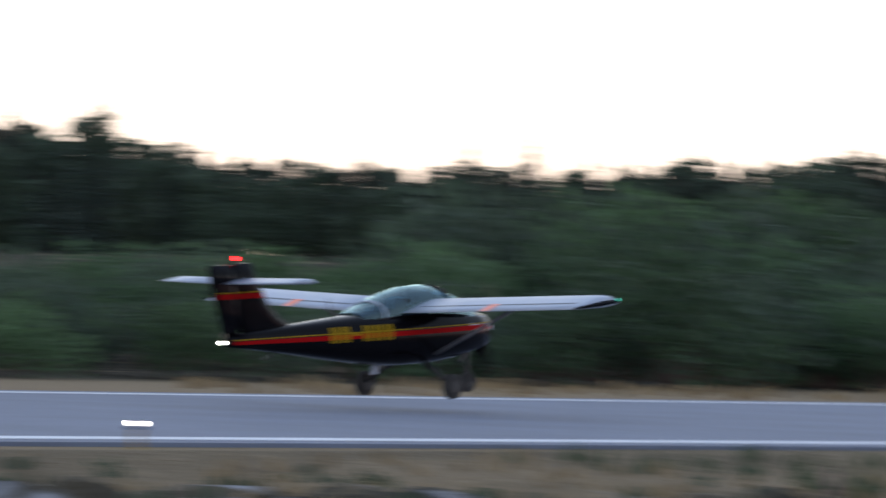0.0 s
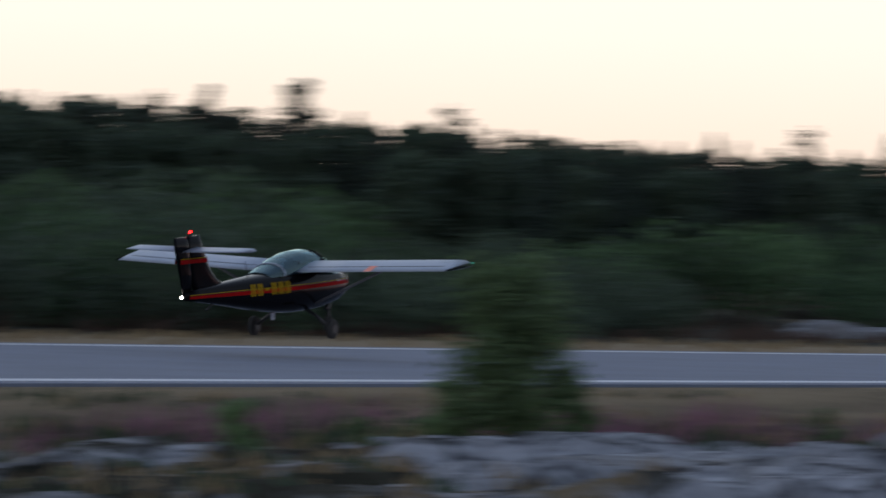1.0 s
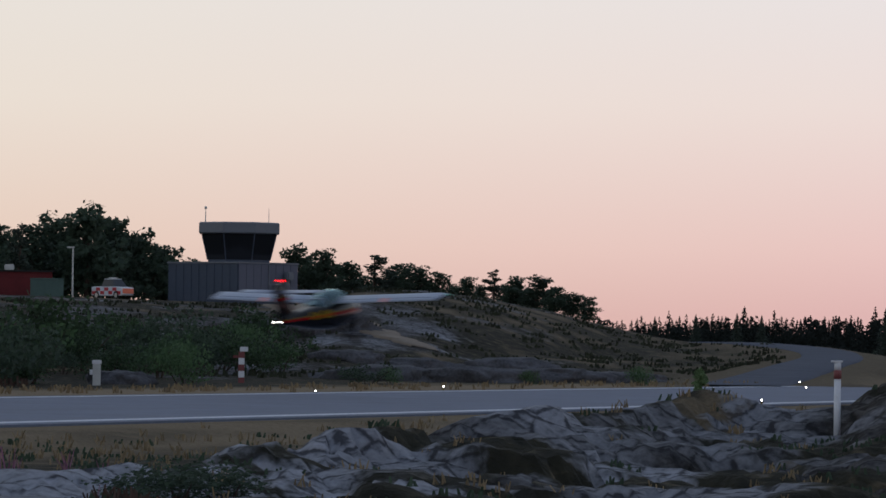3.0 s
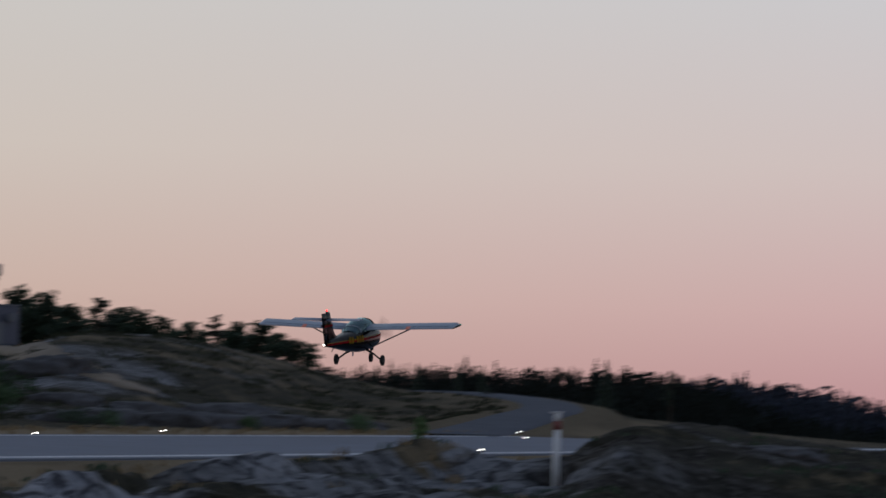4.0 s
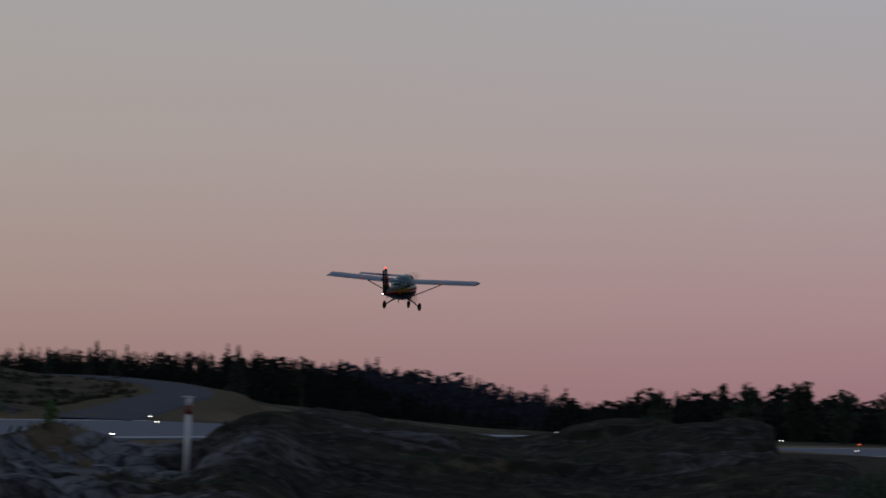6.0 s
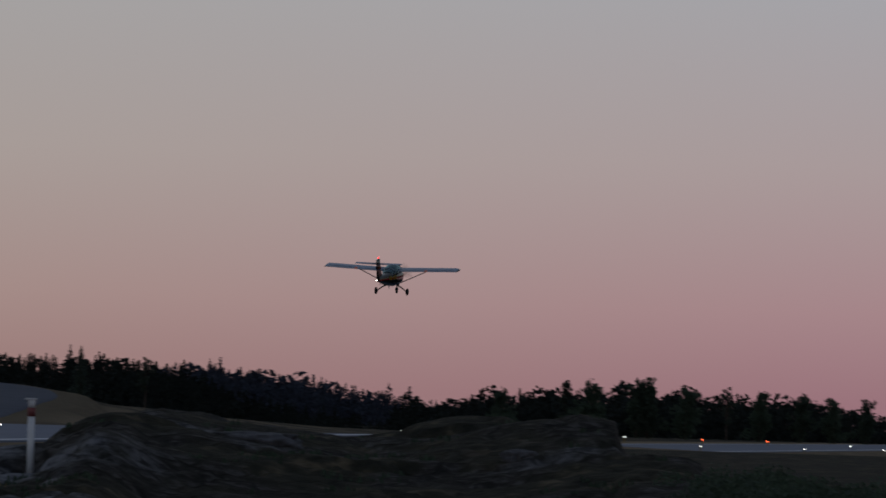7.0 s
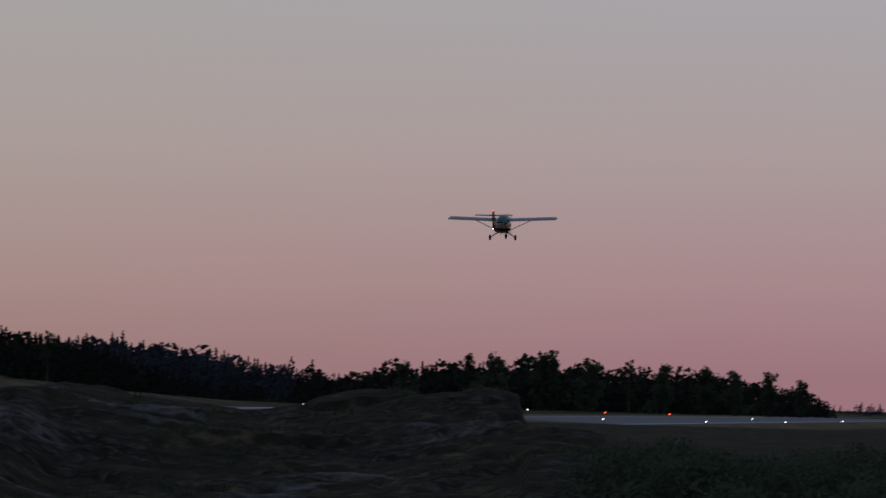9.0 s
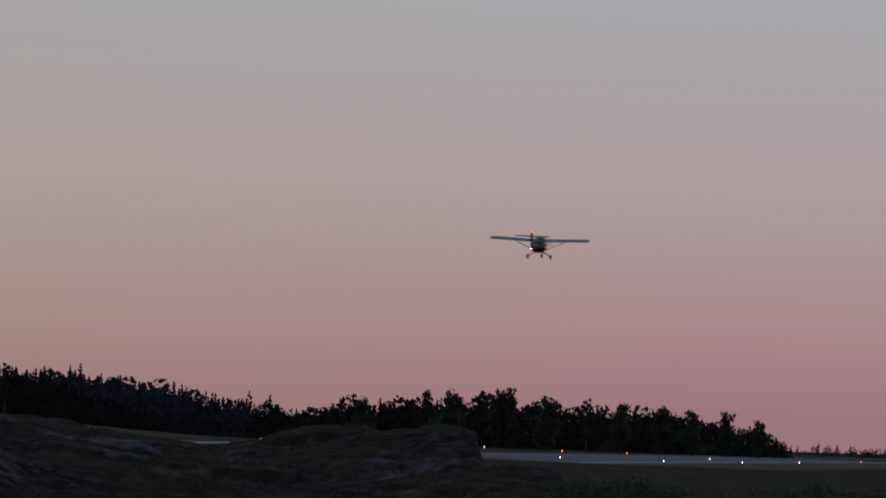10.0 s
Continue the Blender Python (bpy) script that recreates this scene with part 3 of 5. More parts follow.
def make_tree(kind, seed, name, label, category, mat):
    """A tree one unit... ten metres high, at the origin, with trunk, limbs and crown."""
    r = np.random.RandomState(seed)
    root = thing(name, label, category)
    lean = r.normal(size=2) * 0.15
    if kind == "spruce":
        part("trunk", tube([(0, 0, -0.6), (lean[0] * 0.5, 0, 5), (lean[0], lean[1], 9.8)], [0.17, 0.11, 0.02], 7), M_BARK, root)
        p = spruce_points(r, 10.0, 3.0 + 0.6 * r.rand(), 2100)
        v, f = cards(p, (0.17 + 0.23 * r.rand(len(p))) * (0.35 + 0.8 * (1 - p[:, 2] / 10)).clip(0.35, 1.1), 0.6, r)
    elif kind == "pine":
        part("trunk", tube([(0, 0, -0.6), (0.1, lean[1], 4), (lean[0], 0, 7.5), (lean[0] * 2, lean[1], 9.3)], [0.18, 0.14, 0.09, 0.03], 7), M_BARK, root)
        blobs = []
        for k in range(24):
            a, h = r.rand() * 6.28, 3.2 + 6.5 * r.rand()
            reach = (0.2 + 1.7 * r.rand()) * (1.2 - (h - 3.2) / 8.0)
            blobs.append((reach * math.cos(a), reach * math.sin(a), h, (0.28 + 0.38 * r.rand()) * (1.0 if h < 8 else 0.7)))
            part("limb", tube([(lean[0] * h / 10, lean[1] * 0.4, h - 0.7), blobs[-1][:3]], [0.06, 0.02], 5), M_BARK, root)
        p = blob_points(r, blobs, 1700)
        p += r.normal(size=p.shape) * 0.12
        v, f = cards(p, 0.11 + 0.16 * r.rand(len(p)), 0.2, r)
        v[:, 2] *= 10.0 / v[:, 2].max()
    else:
        part("trunk", tube([(0, 0, -0.6), (lean[0], lean[1], 3.2), (lean[0] * 2, 0, 6.5)], [0.2, 0.15, 0.05], 7), M_BARK, root)
        blobs = []
        for k in range(24):
            a, h = r.rand() * 6.28, 1.0 + 7.6 * r.rand()
            reach = (0.3 + 2.4 * r.rand()) * (1.0 if h < 6.5 else 0.6)
            blobs.append((reach * math.cos(a), reach * math.sin(a), h, 0.6 + 0.65 * r.rand()))
            if k < 6:
                part("limb", tube([(lean[0], lean[1] * 0.5, max(1.5, h - 1.8)), blobs[-1][:3]], [0.07, 0.02], 5), M_BARK, root)
        blobs += [(lean[0], lean[1] * 0.5, 0.9 + 1.15 * k, (1.1, 1.45, 1.6, 1.6, 1.45, 1.2, 0.9)[k]) for k in range(7)]
        p = blob_points(r, blobs, 1800) + r.normal(size=(1800, 3)) * 0.14
        v, f = cards(p, 0.17 + 0.24 * r.rand(len(p)), 0.0, r)
        v[:, 2] *= 10.0 / v[:, 2].max()
    part("crown", fast_mesh("crown", v, f, mat), mat, root)
    return root


TREES = {}
for kind, mat, what, label in (("S", M_SPRUCE, "spruce", "dark green spruce at the forest edge"), ("P", M_PINE, "pine", "open-crowned pine rising over the forest"),
                               ("B", M_LEAF, "broadleaf", "rounded dark green broadleaf tree in the forest")):
    for s in range(3):
        TREES[kind, s] = make_tree(what, 20 + 7 * s + ord(kind), {"S": "spruce", "P": "pine", "B": "birch"}[kind], label, "tree", mat)
_used = set()
KIND_GROUP = {"S": "forest spruces", "P": "forest pines", "B": "forest broadleaf trees"}


def plant(kind, s, x, y, height, turn, wide=1.0):
    m = Matrix.Translation((x, y, land_z(x, y) - 0.05)) @ Matrix.Rotation(turn, 4, "Z") @ Matrix.Diagonal((height / 10 * wide, height / 10 * wide, height / 10, 1))
    src = TREES[kind, s]
    if (kind, s) not in _used:
        _used.add((kind, s))
        src.matrix_basis = m
        tagged(src, group=KIND_GROUP[kind])
        return src
    return copy_thing(src, m @ Matrix.Diagonal([1 / c for c in src.scale] + [1]))


# tree tops that stand out: heading, height angle, kind
TOPS = [(54.3, 2.11, "S"), (53.2, 2.12, "B"), (52.2, 1.64, "S"), (50.0, 1.68, "S"), (48.7, 1.83, "S"), (47.95, 1.93, "S"), (47.3, 1.56, "S"),
        (46.1, 1.72, "B"), (44.1, 1.94, "S"), (43.05, 1.96, "B"), (42.1, 1.91, "S"), (41.0, 2.05, "S"), (40.15, 1.99, "B"), (38.2, 2.1, "P"),
        (37.55, 2.19, "P"), (36.36, 2.3, "P"), (34.9, 1.8, "B"), (34.55, 2.06, "P"), (35.8, 1.82, "S"), (33.3, 1.67, "S"), (32.6, 1.66, "P"),
        (32.2, 1.68, "S"), (31.34, 1.81, "S"), (31.04, 1.72, "S"), (30.67, 1.59, "S"), (30.2, 1.94, "P"), (29.18, 1.87, "S"), (28.43, 1.68, "S"),
        (28.14, 1.73, "S"), (27.54, 1.52, "S"), (26.56, 1.38, "P")]
AZ_T = [25.8, 27, 28, 30, 32, 34, 36, 38, 40, 42, 44, 46, 48, 50, 52, 54, 58]
EL_T = [1.05, 1.32, 1.5, 1.6, 1.62, 1.7, 1.85, 1.9, 2.02, 1.98, 1.84, 1.72, 1.6, 1.55, 1.65, 1.9, 1.95]


def forest():
    r = np.random.RandomState(5)
    for az, el, kind in TOPS:
        el += 0.1 * float(step(41, 45, az))
        d = 255 + 25 * r.rand() + (30 - az if az < 30 else 0) * 22 + (90 if az < 27 else 0)
        x, y = spot(az, d)
        plant(kind, r.randint(3), x, y, EYE.z + d * math.tan(radians(el)) - land_z(x, y), r.rand() * 6.3, 0.95 if kind == "S" else 1.0)
    for row, (dist, drop, stepw) in enumerate(((238, 0.2, 0.42), (262, 0.02, 0.36), (287, -0.08, 0.31))):
        az = 27.5 + 0.1 * row
        while az < 58:
            d = dist + r.normal() * 7 + (30 - az if az < 30 else 0) * 24
            el = np.interp(az, AZ_T, EL_T) - drop - abs(r.normal()) * 0.07
            x, y = spot(az, d)
            kind = "SBBSPB"[r.randint(6)] if row else "BBSB"[r.randint(4)]
            h = EYE.z + d * math.tan(radians(el)) - land_z(x, y)
            plant(kind, r.randint(3), x, y, max(3.0, h), r.rand() * 6.3, 1.25)
            az += stepw * (0.7 + 0.6 * r.rand())
    # trees round the tower
    for az, el, kind, d in ((27.65, 1.5, "B", 440), (27.4, 1.40, "B", 455), (27.1, 1.45, "B", 460), (26.8, 1.40, "B", 465), (26.45, 1.38, "B", 470), (26.15, 1.53, "B", 478), (25.75, 1.66, "B", 470), (25.4, 1.48, "B", 476), (25.04, 1.34, "B", 480), (24.5, 0.98, "B", 486), (24.75, 1.13, "B", 485),
                            (23.15, 1.18, "B", 492), (22.85, 1.12, "B", 490), (22.5, 0.97, "B", 486), (22.22, 1.04, "P", 470), (21.95, 0.95, "B", 480), (21.7, 0.92, "B", 470),
                            (21.4, 0.85, "B", 470), (21.1, 0.79, "B", 465), (20.77, 0.89, "P", 455), (20.5, 0.81, "B", 460), (20.25, 0.83, "B", 455), (20.02, 0.69, "B", 450), (19.8, 0.55, "B", 450)):
        x, y = spot(az, d)
        h = EYE.z + d * math.tan(radians(el)) - land_z(x, y)
        plant(kind, r.randint(3), x, y, max(2.5, h), r.rand() * 6.3, 1.9 if h < 6 else 1.35)
        x, y = spot(az - 0.16, d + 9)
        h = EYE.z + d * math.tan(radians(el - 0.16)) - land_z(x, y)
        plant("B", r.randint(3), x, y, max(2.5, h), r.rand() * 6.3, 2.1 if h < 6 else 1.5)


forest()


# ---- bushes along the far verge ----
def make_bush(seed, mat, label):
    r = np.random.RandomState(seed)
    root = thing("willow_bush", label, "bush", group="bushes beyond the runway")
    blobs = [(r.normal() * 0.75, r.normal() * 0.75, 0.5 + 1.3 * r.rand(), 0.5 + 0.35 * r.rand()) for _ in range(10)]
    for b in blobs[:5]:
        part("stem", tube([(b[0] * 0.2, b[1] * 0.2, -0.3), (b[0] * 0.5, b[1] * 0.6, b[2] * 0.5), b[:3]], [0.05, 0.035, 0.015], 5), M_BARK, root)
    p = blob_points(r, blobs, 1150) + r.normal(size=(1150, 3)) * 0.08
    v, f = cards(p, 0.052 + 0.08 * r.rand(len(p)), 0.0, r)
    v[:, 2] *= 2.4 / v[:, 2].max()
    part("leaves", fast_mesh("leaves", v, f, mat), mat, root)
    return root


BUSHES = [make_bush(50 + k, (M_BUSHLIT, M_LEAF, M_BUSH, M_LEAF)[k % 4], "leafy green willow bush on the slope by the runway") for k in range(4)]


def copy_bush(k, m):
    return copy_thing(BUSHES[k], m @ Matrix.Diagonal([1 / c for c in BUSHES[k].scale] + [1]))


def bushes():
    r = np.random.RandomState(9)
    first = list(BUSHES)
    tops = [(18, -0.4), (21.5, -0.35), (23, 0.15), (25, 0.2), (26.5, 0.2), (27.4, 0.5), (28.4, 0.62), (29.5, 0.52), (30.8, 0.48), (31.5, 0.4), (32.5, 0.25), (33.5, 0.42),
            (34.6, 0.18), (35.6, 0.5), (37, 1.0), (39.5, 0.98), (40.5, 0.85), (41.5, 0.6), (42.5, 0.95), (44, 1.2), (46, 1.38), (48, 1.28), (48.7, 0.85), (49.5, 0.32), (58, 0.3)]
    AZ_B, TOP_B = zip(*tops)
    for row, (yy, frac, gap) in enumerate(((84.0, 0.45, 0.5), (91, 0.75, 0.48), (101, 1.0, 0.5), (117, 1.0, 0.55))):
        az = 22.3 + 0.2 * row
        while az < 58:
            y = yy + r.normal() * 2.5 + (6 if row == 1 and az < 26.4 else 0)
            x = y / math.tan(radians(az))
            d = math.hypot(x, y)
            top = np.interp(az, AZ_B, TOP_B) * frac + (frac - 1) * 0.35
            h = EYE.z + d * math.tan(radians(top + r.normal() * 0.16)) - land_z(x, y)
            open_patch = (27.9 < az < 31.6 and row < 2) or (22.6 < az < 26.4 and row < 1)
            if h > 0.6 and not open_patch and not (row > 0 and az < 23.35):
                m = Matrix.Translation((x, y, land_z(x, y) - 0.05)) @ Matrix.Rotation(r.rand() * 6.3, 4, "Z") @ Matrix.Diagonal((max(h, 1.6) / 2.4 * 1.15, max(h, 1.6) / 2.4 * 1.15, h / 2.4, 1))
                if first:
                    first.pop().matrix_basis = m
                else:
                    copy_bush(r.randint(4), m)
            az += gap * (0.75 + 0.5 * r.rand()) * 110 / d * 1.5
    for az, d, h in ((18.95, 236, 1.1), (20.3, 228, 0.8), (22.0, 225, 0.9), (20.9, 262, 0.9), (24.5, 205, 2.0)):
        x, y = spot(az, d)
        copy_bush(0, Matrix.Translation((x, y, land_z(x, y) - 0.05)) @ Matrix.Diagonal((h / 2.4, h / 2.4, h / 2.4, 1)))
    # low dark scrub on the near side, over the outcrop's edge and where the ground falls away
    for az, d, h, w in ((24.0, 71, 0.62, 0.75), (24.6, 70, 0.68, 0.8), (25.1, 69, 0.5, 0.6)):
        x, y = spot(az, d)
        low = copy_bush(1, Matrix.Translation((x, y, land_z(x, y) - 0.05)) @ Matrix.Diagonal((w / 1.2, w / 1.2, h / 2.4, 1)))
        tagged(low, "low dark heath bush on the rock's edge", group="low heath scrub")
    for k in range(46):
        az, d = 3.9 + 4.6 * r.rand(), 70 + 44 * r.rand()
        x, y = spot(az, d)
        h = min(1.15, EYE.z + d * math.tan(radians(-0.80 + 0.06 * r.normal())) - land_z(x, y))
        if h > 0.25:
            low = copy_bush(1 + 2 * (k % 2), Matrix.Translation((x, y, land_z(x, y) - 0.05)) @ Matrix.Rotation(6.3 * r.rand(), 4, "Z") @ Matrix.Diagonal((h / 1.9, h / 1.9, h / 2.4, 1)))
            tagged(low, "low dark heath bush on the open heath", group="low heath scrub")


bushes()


# ---- far woods ----
def far_woods(name, label, mat, az0, az1, gap, dist, tops, seed, crown=1.0, rows=3):
    """Thousands of far conifers and crowns in one sheet of leaves, with an uneven top."""
    r = np.random.RandomState(seed)
    V, F, base = [], [], 0
    for row in range(rows):
        az = az0 + gap * row / rows
        while az < az1:
            d = dist * (1 + 0.06 * row) + r.normal() * dist * 0.012
            el = np.interp(az, *tops) - 0.05 * (rows - 1 - row) - abs(r.normal()) * 0.06 + ((0.12 if crown < 1.2 else 0.08) * r.rand() if r.rand() < 0.2 else 0)
            x, y = spot(az, d)
            top = EYE.z + d * math.tan(radians(el))
            foot = min(land_z(x, y), top - 4)
            h = top - foot
            pointed = r.rand() < (0.8 if crown < 1.2 else 0.15)
            if pointed:
                p = spruce_points(r, h, 0.24 * h + 0.7, 160)
            else:
                p = blob_points(r, [(r.normal() * 0.1 * h, r.normal() * 0.1 * h, h * (0.12 + 0.17 * k), h * 0.2 * crown) for k in range(5)], 150)
            size = h * (0.05 + 0.05 * r.rand(len(p)))
            if pointed:
                size = size * (0.34 + 0.95 * (1 - p[:, 2] / h)).clip(0.34, 1.2)
            p = p + np.array([x, y, foot])
            v, f = cards(p, size, 0.3, r)
            V.append(v)
            F.append(f + base)
            base += len(v)
            az += gap * (0.6 + 0.8 * r.rand())
    return tagged(new(name, fast_mesh(name, np.vstack(V), np.vstack(F), mat)), label, "forest", kind="stuff")


far_woods("far_conifer_forest", "dark conifer forest beyond the service road", M_FAR, 12.0, 20.3, 0.062, 720,
          ([12.0, 13.0, 14.0, 14.35, 14.7, 15.2, 15.6, 16.0, 17.0, 18.0, 19.0, 20.3], [-0.34, -0.2, -0.04, 0.12, 0.25, 0.33, 0.36, 0.37, 0.37, 0.35, 0.31, 0.24]), 3, rows=4)
far_woods("far_wooded_hill", "wooded hillside far beyond the airfield, haze in its leaf colour", M_HAZETINT, 9.6, 15.2, 0.05, 1500,
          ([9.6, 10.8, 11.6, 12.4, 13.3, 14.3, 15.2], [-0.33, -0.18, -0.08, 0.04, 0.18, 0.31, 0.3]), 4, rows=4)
far_woods("roadside_wood", "dark mixed wood beyond the end of the runway", M_FAR, 5.55, 12.2, 0.085, 690,
          ([5.55, 5.7, 6.0, 6.6, 7.2, 8.0, 8.6, 9.1, 9.7, 10.3, 10.9, 11.4, 12.2], [-0.35, -0.2, -0.1, 0.0, 0.08, 0.09, 0.13, 0.17, 0.13, 0.12, 0.08, -0.04, -0.08]), 6, crown=1.35, rows=4)
far_woods("distant_treeline", "low distant tree line on the horizon", M_HAZETINT, 1.0, 6.4, 0.07, 1300,
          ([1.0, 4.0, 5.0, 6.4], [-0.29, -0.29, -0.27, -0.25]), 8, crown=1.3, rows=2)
far_woods("forest_interior", "dark depth of the mixed forest behind its edge", M_SPRUCE, 27.4, 58.0, 0.3, 316, (AZ_T, [e - 0.16 for e in EL_T]), 12, crown=1.35, rows=2)
rs = np.random.RandomState(31)
for az, el, kind in ((15.99, 0.47, "S"), (15.2, 0.36, "P"), (17.8, 0.38, "S"), (18.3, 0.36, "S"), (17.5, 0.36, "S"), (18.8, 0.33, "S"), (9.07, 0.29, "B"), (9.75, 0.25, "B"),
                     (10.07, 0.22, "P"), (10.85, 0.12, "B"), (9.2, 0.22, "B"), (8.1, 0.19, "P"), (7.2, 0.15, "B"), (6.4, 0.09, "B"), (8.6, 0.2, "B"), (7.7, 0.16, "B"), (6.8, 0.1, "B"), (6.0, 0.0, "B")):
    d = 640.0
    x, y = spot(az, d)
    plant(kind, rs.randint(3), x, y, EYE.z + d * math.tan(radians(el)) - land_z(x, y), rs.rand() * 6.3, 1.0)


# ---- tower and what stands round it ----
def control_tower():
    x, y = spot(23.8, 452)
    z = land_z(x, y) - 0.1
    m = Matrix.Translation((x, y, z)) @ Matrix.Rotation(radians(23.8 - 45), 4, "Z")
    t = thing("control_tower", "blue-grey control tower with a flared dark glass cab", "tower", m)
    z0 = EYE.z + 447 * math.tan(radians(0.9)) - z
    part("hall", box(-5.0, 3.0, -4.0, 5.6, -1.5, z0, 0.04), M_CLAD, t)
    part("hall_roof_edge", box(-5.1, 3.1, -4.1, 5.7, z0, z0 + 0.16, 0.03), M_CLAD2, t, "light grey flashing")
    # panels added to give this wall a paler tone than the others
    for k in range(8):
        part("paler_wall_panel", box(-4.98 + k, -4.02 + k, -4.05, -4.0, 0.2, z0 - 0.06, 0.01), M_PANEL, t, "pale lilac-grey panel, added to make this wall paler")
    for k in range(9):
        part("cladding_rib", box(-5.05, -5.0, -3.9 + 1.05 * k, -3.84 + 1.05 * k, 0.2, z0 - 0.06), M_CLAD, t)
    part("hall_door", box(-0.2, 0.8, -4.1, -4.05, 0.1, 2.2, 0.02), M_CLAD2, t, "light grey steel door")
    part("ventilation_hood", box(1.0, 1.9, -4.7, -4.05, z0 - 1.5, z0 - 0.7, 0.12), M_CLAD2, t, "pale round-cornered hood")

    def ring(r, zz, n=8):
        return [(-0.4 + r * math.cos(2 * math.pi * (k + 0.5) / n), 0.6 + r * math.sin(2 * math.pi * (k + 0.5) / n), zz) for k in range(n)]

    zc = z0 + 0.16
    part("cab_base", loft([ring(3.2, zc - 0.4), ring(3.2, zc + 0.25)]), M_CLAD, t)
    part("cab_glass", loft([ring(3.22, zc + 0.25), ring(3.85, zc + 2.75)]), M_TINT, t, "dark sloping cab windows")
    for k in range(8):
        a, b = ring(3.26, zc + 0.25)[k], ring(3.89, zc + 2.75)[k]
        part("mullion", tube([a, b], 0.06, 6), M_CLAD, t)
    part("cab_roof", loft([ring(4.1, zc + 2.75), ring(4.18, zc + 2.85), ring(4.18, zc + 3.75), ring(4.0, zc + 3.85)]), M_CLAD2, t, "pale grey deep roof fascia")
    part("mast", tube([(-3.0, 2.6, zc + 3.8), (-3.0, 2.6, zc + 5.2)], [0.06, 0.04], 6), M_GALV, t)
    part("lightning_rod", tube([(2.2, -0.8, zc + 3.8), (2.2, -0.8, zc + 5.3)], [0.04, 0.02], 6), M_GALV, t)
    part("sensor_head", ball(0.16, Matrix.Translation((-3.0, 2.6, zc + 5.25)), 1), M_GALV, t)
    part("drain_pipe", tube([(-1.0, -4.1, 0.2), (-1.0, -4.1, z0)], 0.07, 6), M_CLAD2, t)


M_PANEL = material("lilac_grey_panel", (0.088, 0.098, 0.138), 0.6, vary=0.08, scale=0.5)
control_tower()


def at(az, d, face):
    x, y = spot(az, d)
    return Matrix.Translation((x, y, land_z(x, y) - 0.05)) @ Matrix.Rotation(radians(az + face), 4, "Z")


def red_shed():
    t = thing("red_shed", "small dark red timber shed with a flat roof", "shed", at(26.5, 432, -90))
    part("wall", box(-2.6, 2.6, -1.5, 1.5, -0.6, 2.35, 0.03), M_SHED, t)
    part("roof", box(-2.8, 2.8, -1.7, 1.7, 2.35, 2.5, 0.03), M_DARK, t, "dark felt roof")
    part("door", box(-0.1, 0.75, -1.55, -1.5, 0.0, 2.0, 0.01), M_SHED, t)
    part("roof_vent", box(-1.8, -0.9, -0.5, 0.3, 2.5, 3.05, 0.08), M_GALV, t, "grey roof ventilator")
    for k in range(14):
        part("board", box(-2.5 + 0.38 * k, -2.47 + 0.38 * k, -1.53, -1.5, 0.0, 2.3), M_SHED, t)
    c = thing("green_container", "low dull green container beside the red shed", "container", at(26.22, 426, -90))
    part("body", box(-1.5, 1.5, -1.0, 1.0, 0.0, 1.6, 0.04), M_GREEN, c)
    part("lid", box(-1.55, 1.55, -1.05, 1.05, 1.6, 1.75, 0.05), M_GREEN, c)
    for k in range(6):
        part("rib", box(-1.4 + 0.52 * k, -1.3 + 0.52 * k, -1.06, -1.0, 0.1, 1.55), M_GREEN, c)


red_shed()


def lamp_post():
    t = thing("lamp_post", "grey steel lamp post on the plateau", "lamp post", at(25.91, 430, -90))
    part("pole", tube([(0, 0, -0.5), (0, 0, 4.6)], [0.10, 0.07], 10), M_GALV, t)
    part("lamp_head", box(-0.55, 0.15, -0.14, 0.14, 4.58, 4.72, 0.03), M_GALV, t)


lamp_post()


M_CHEQUER = material("signal_red_paint", (0.42, 0.02, 0.03), 0.5, vary=0.1, scale=3)


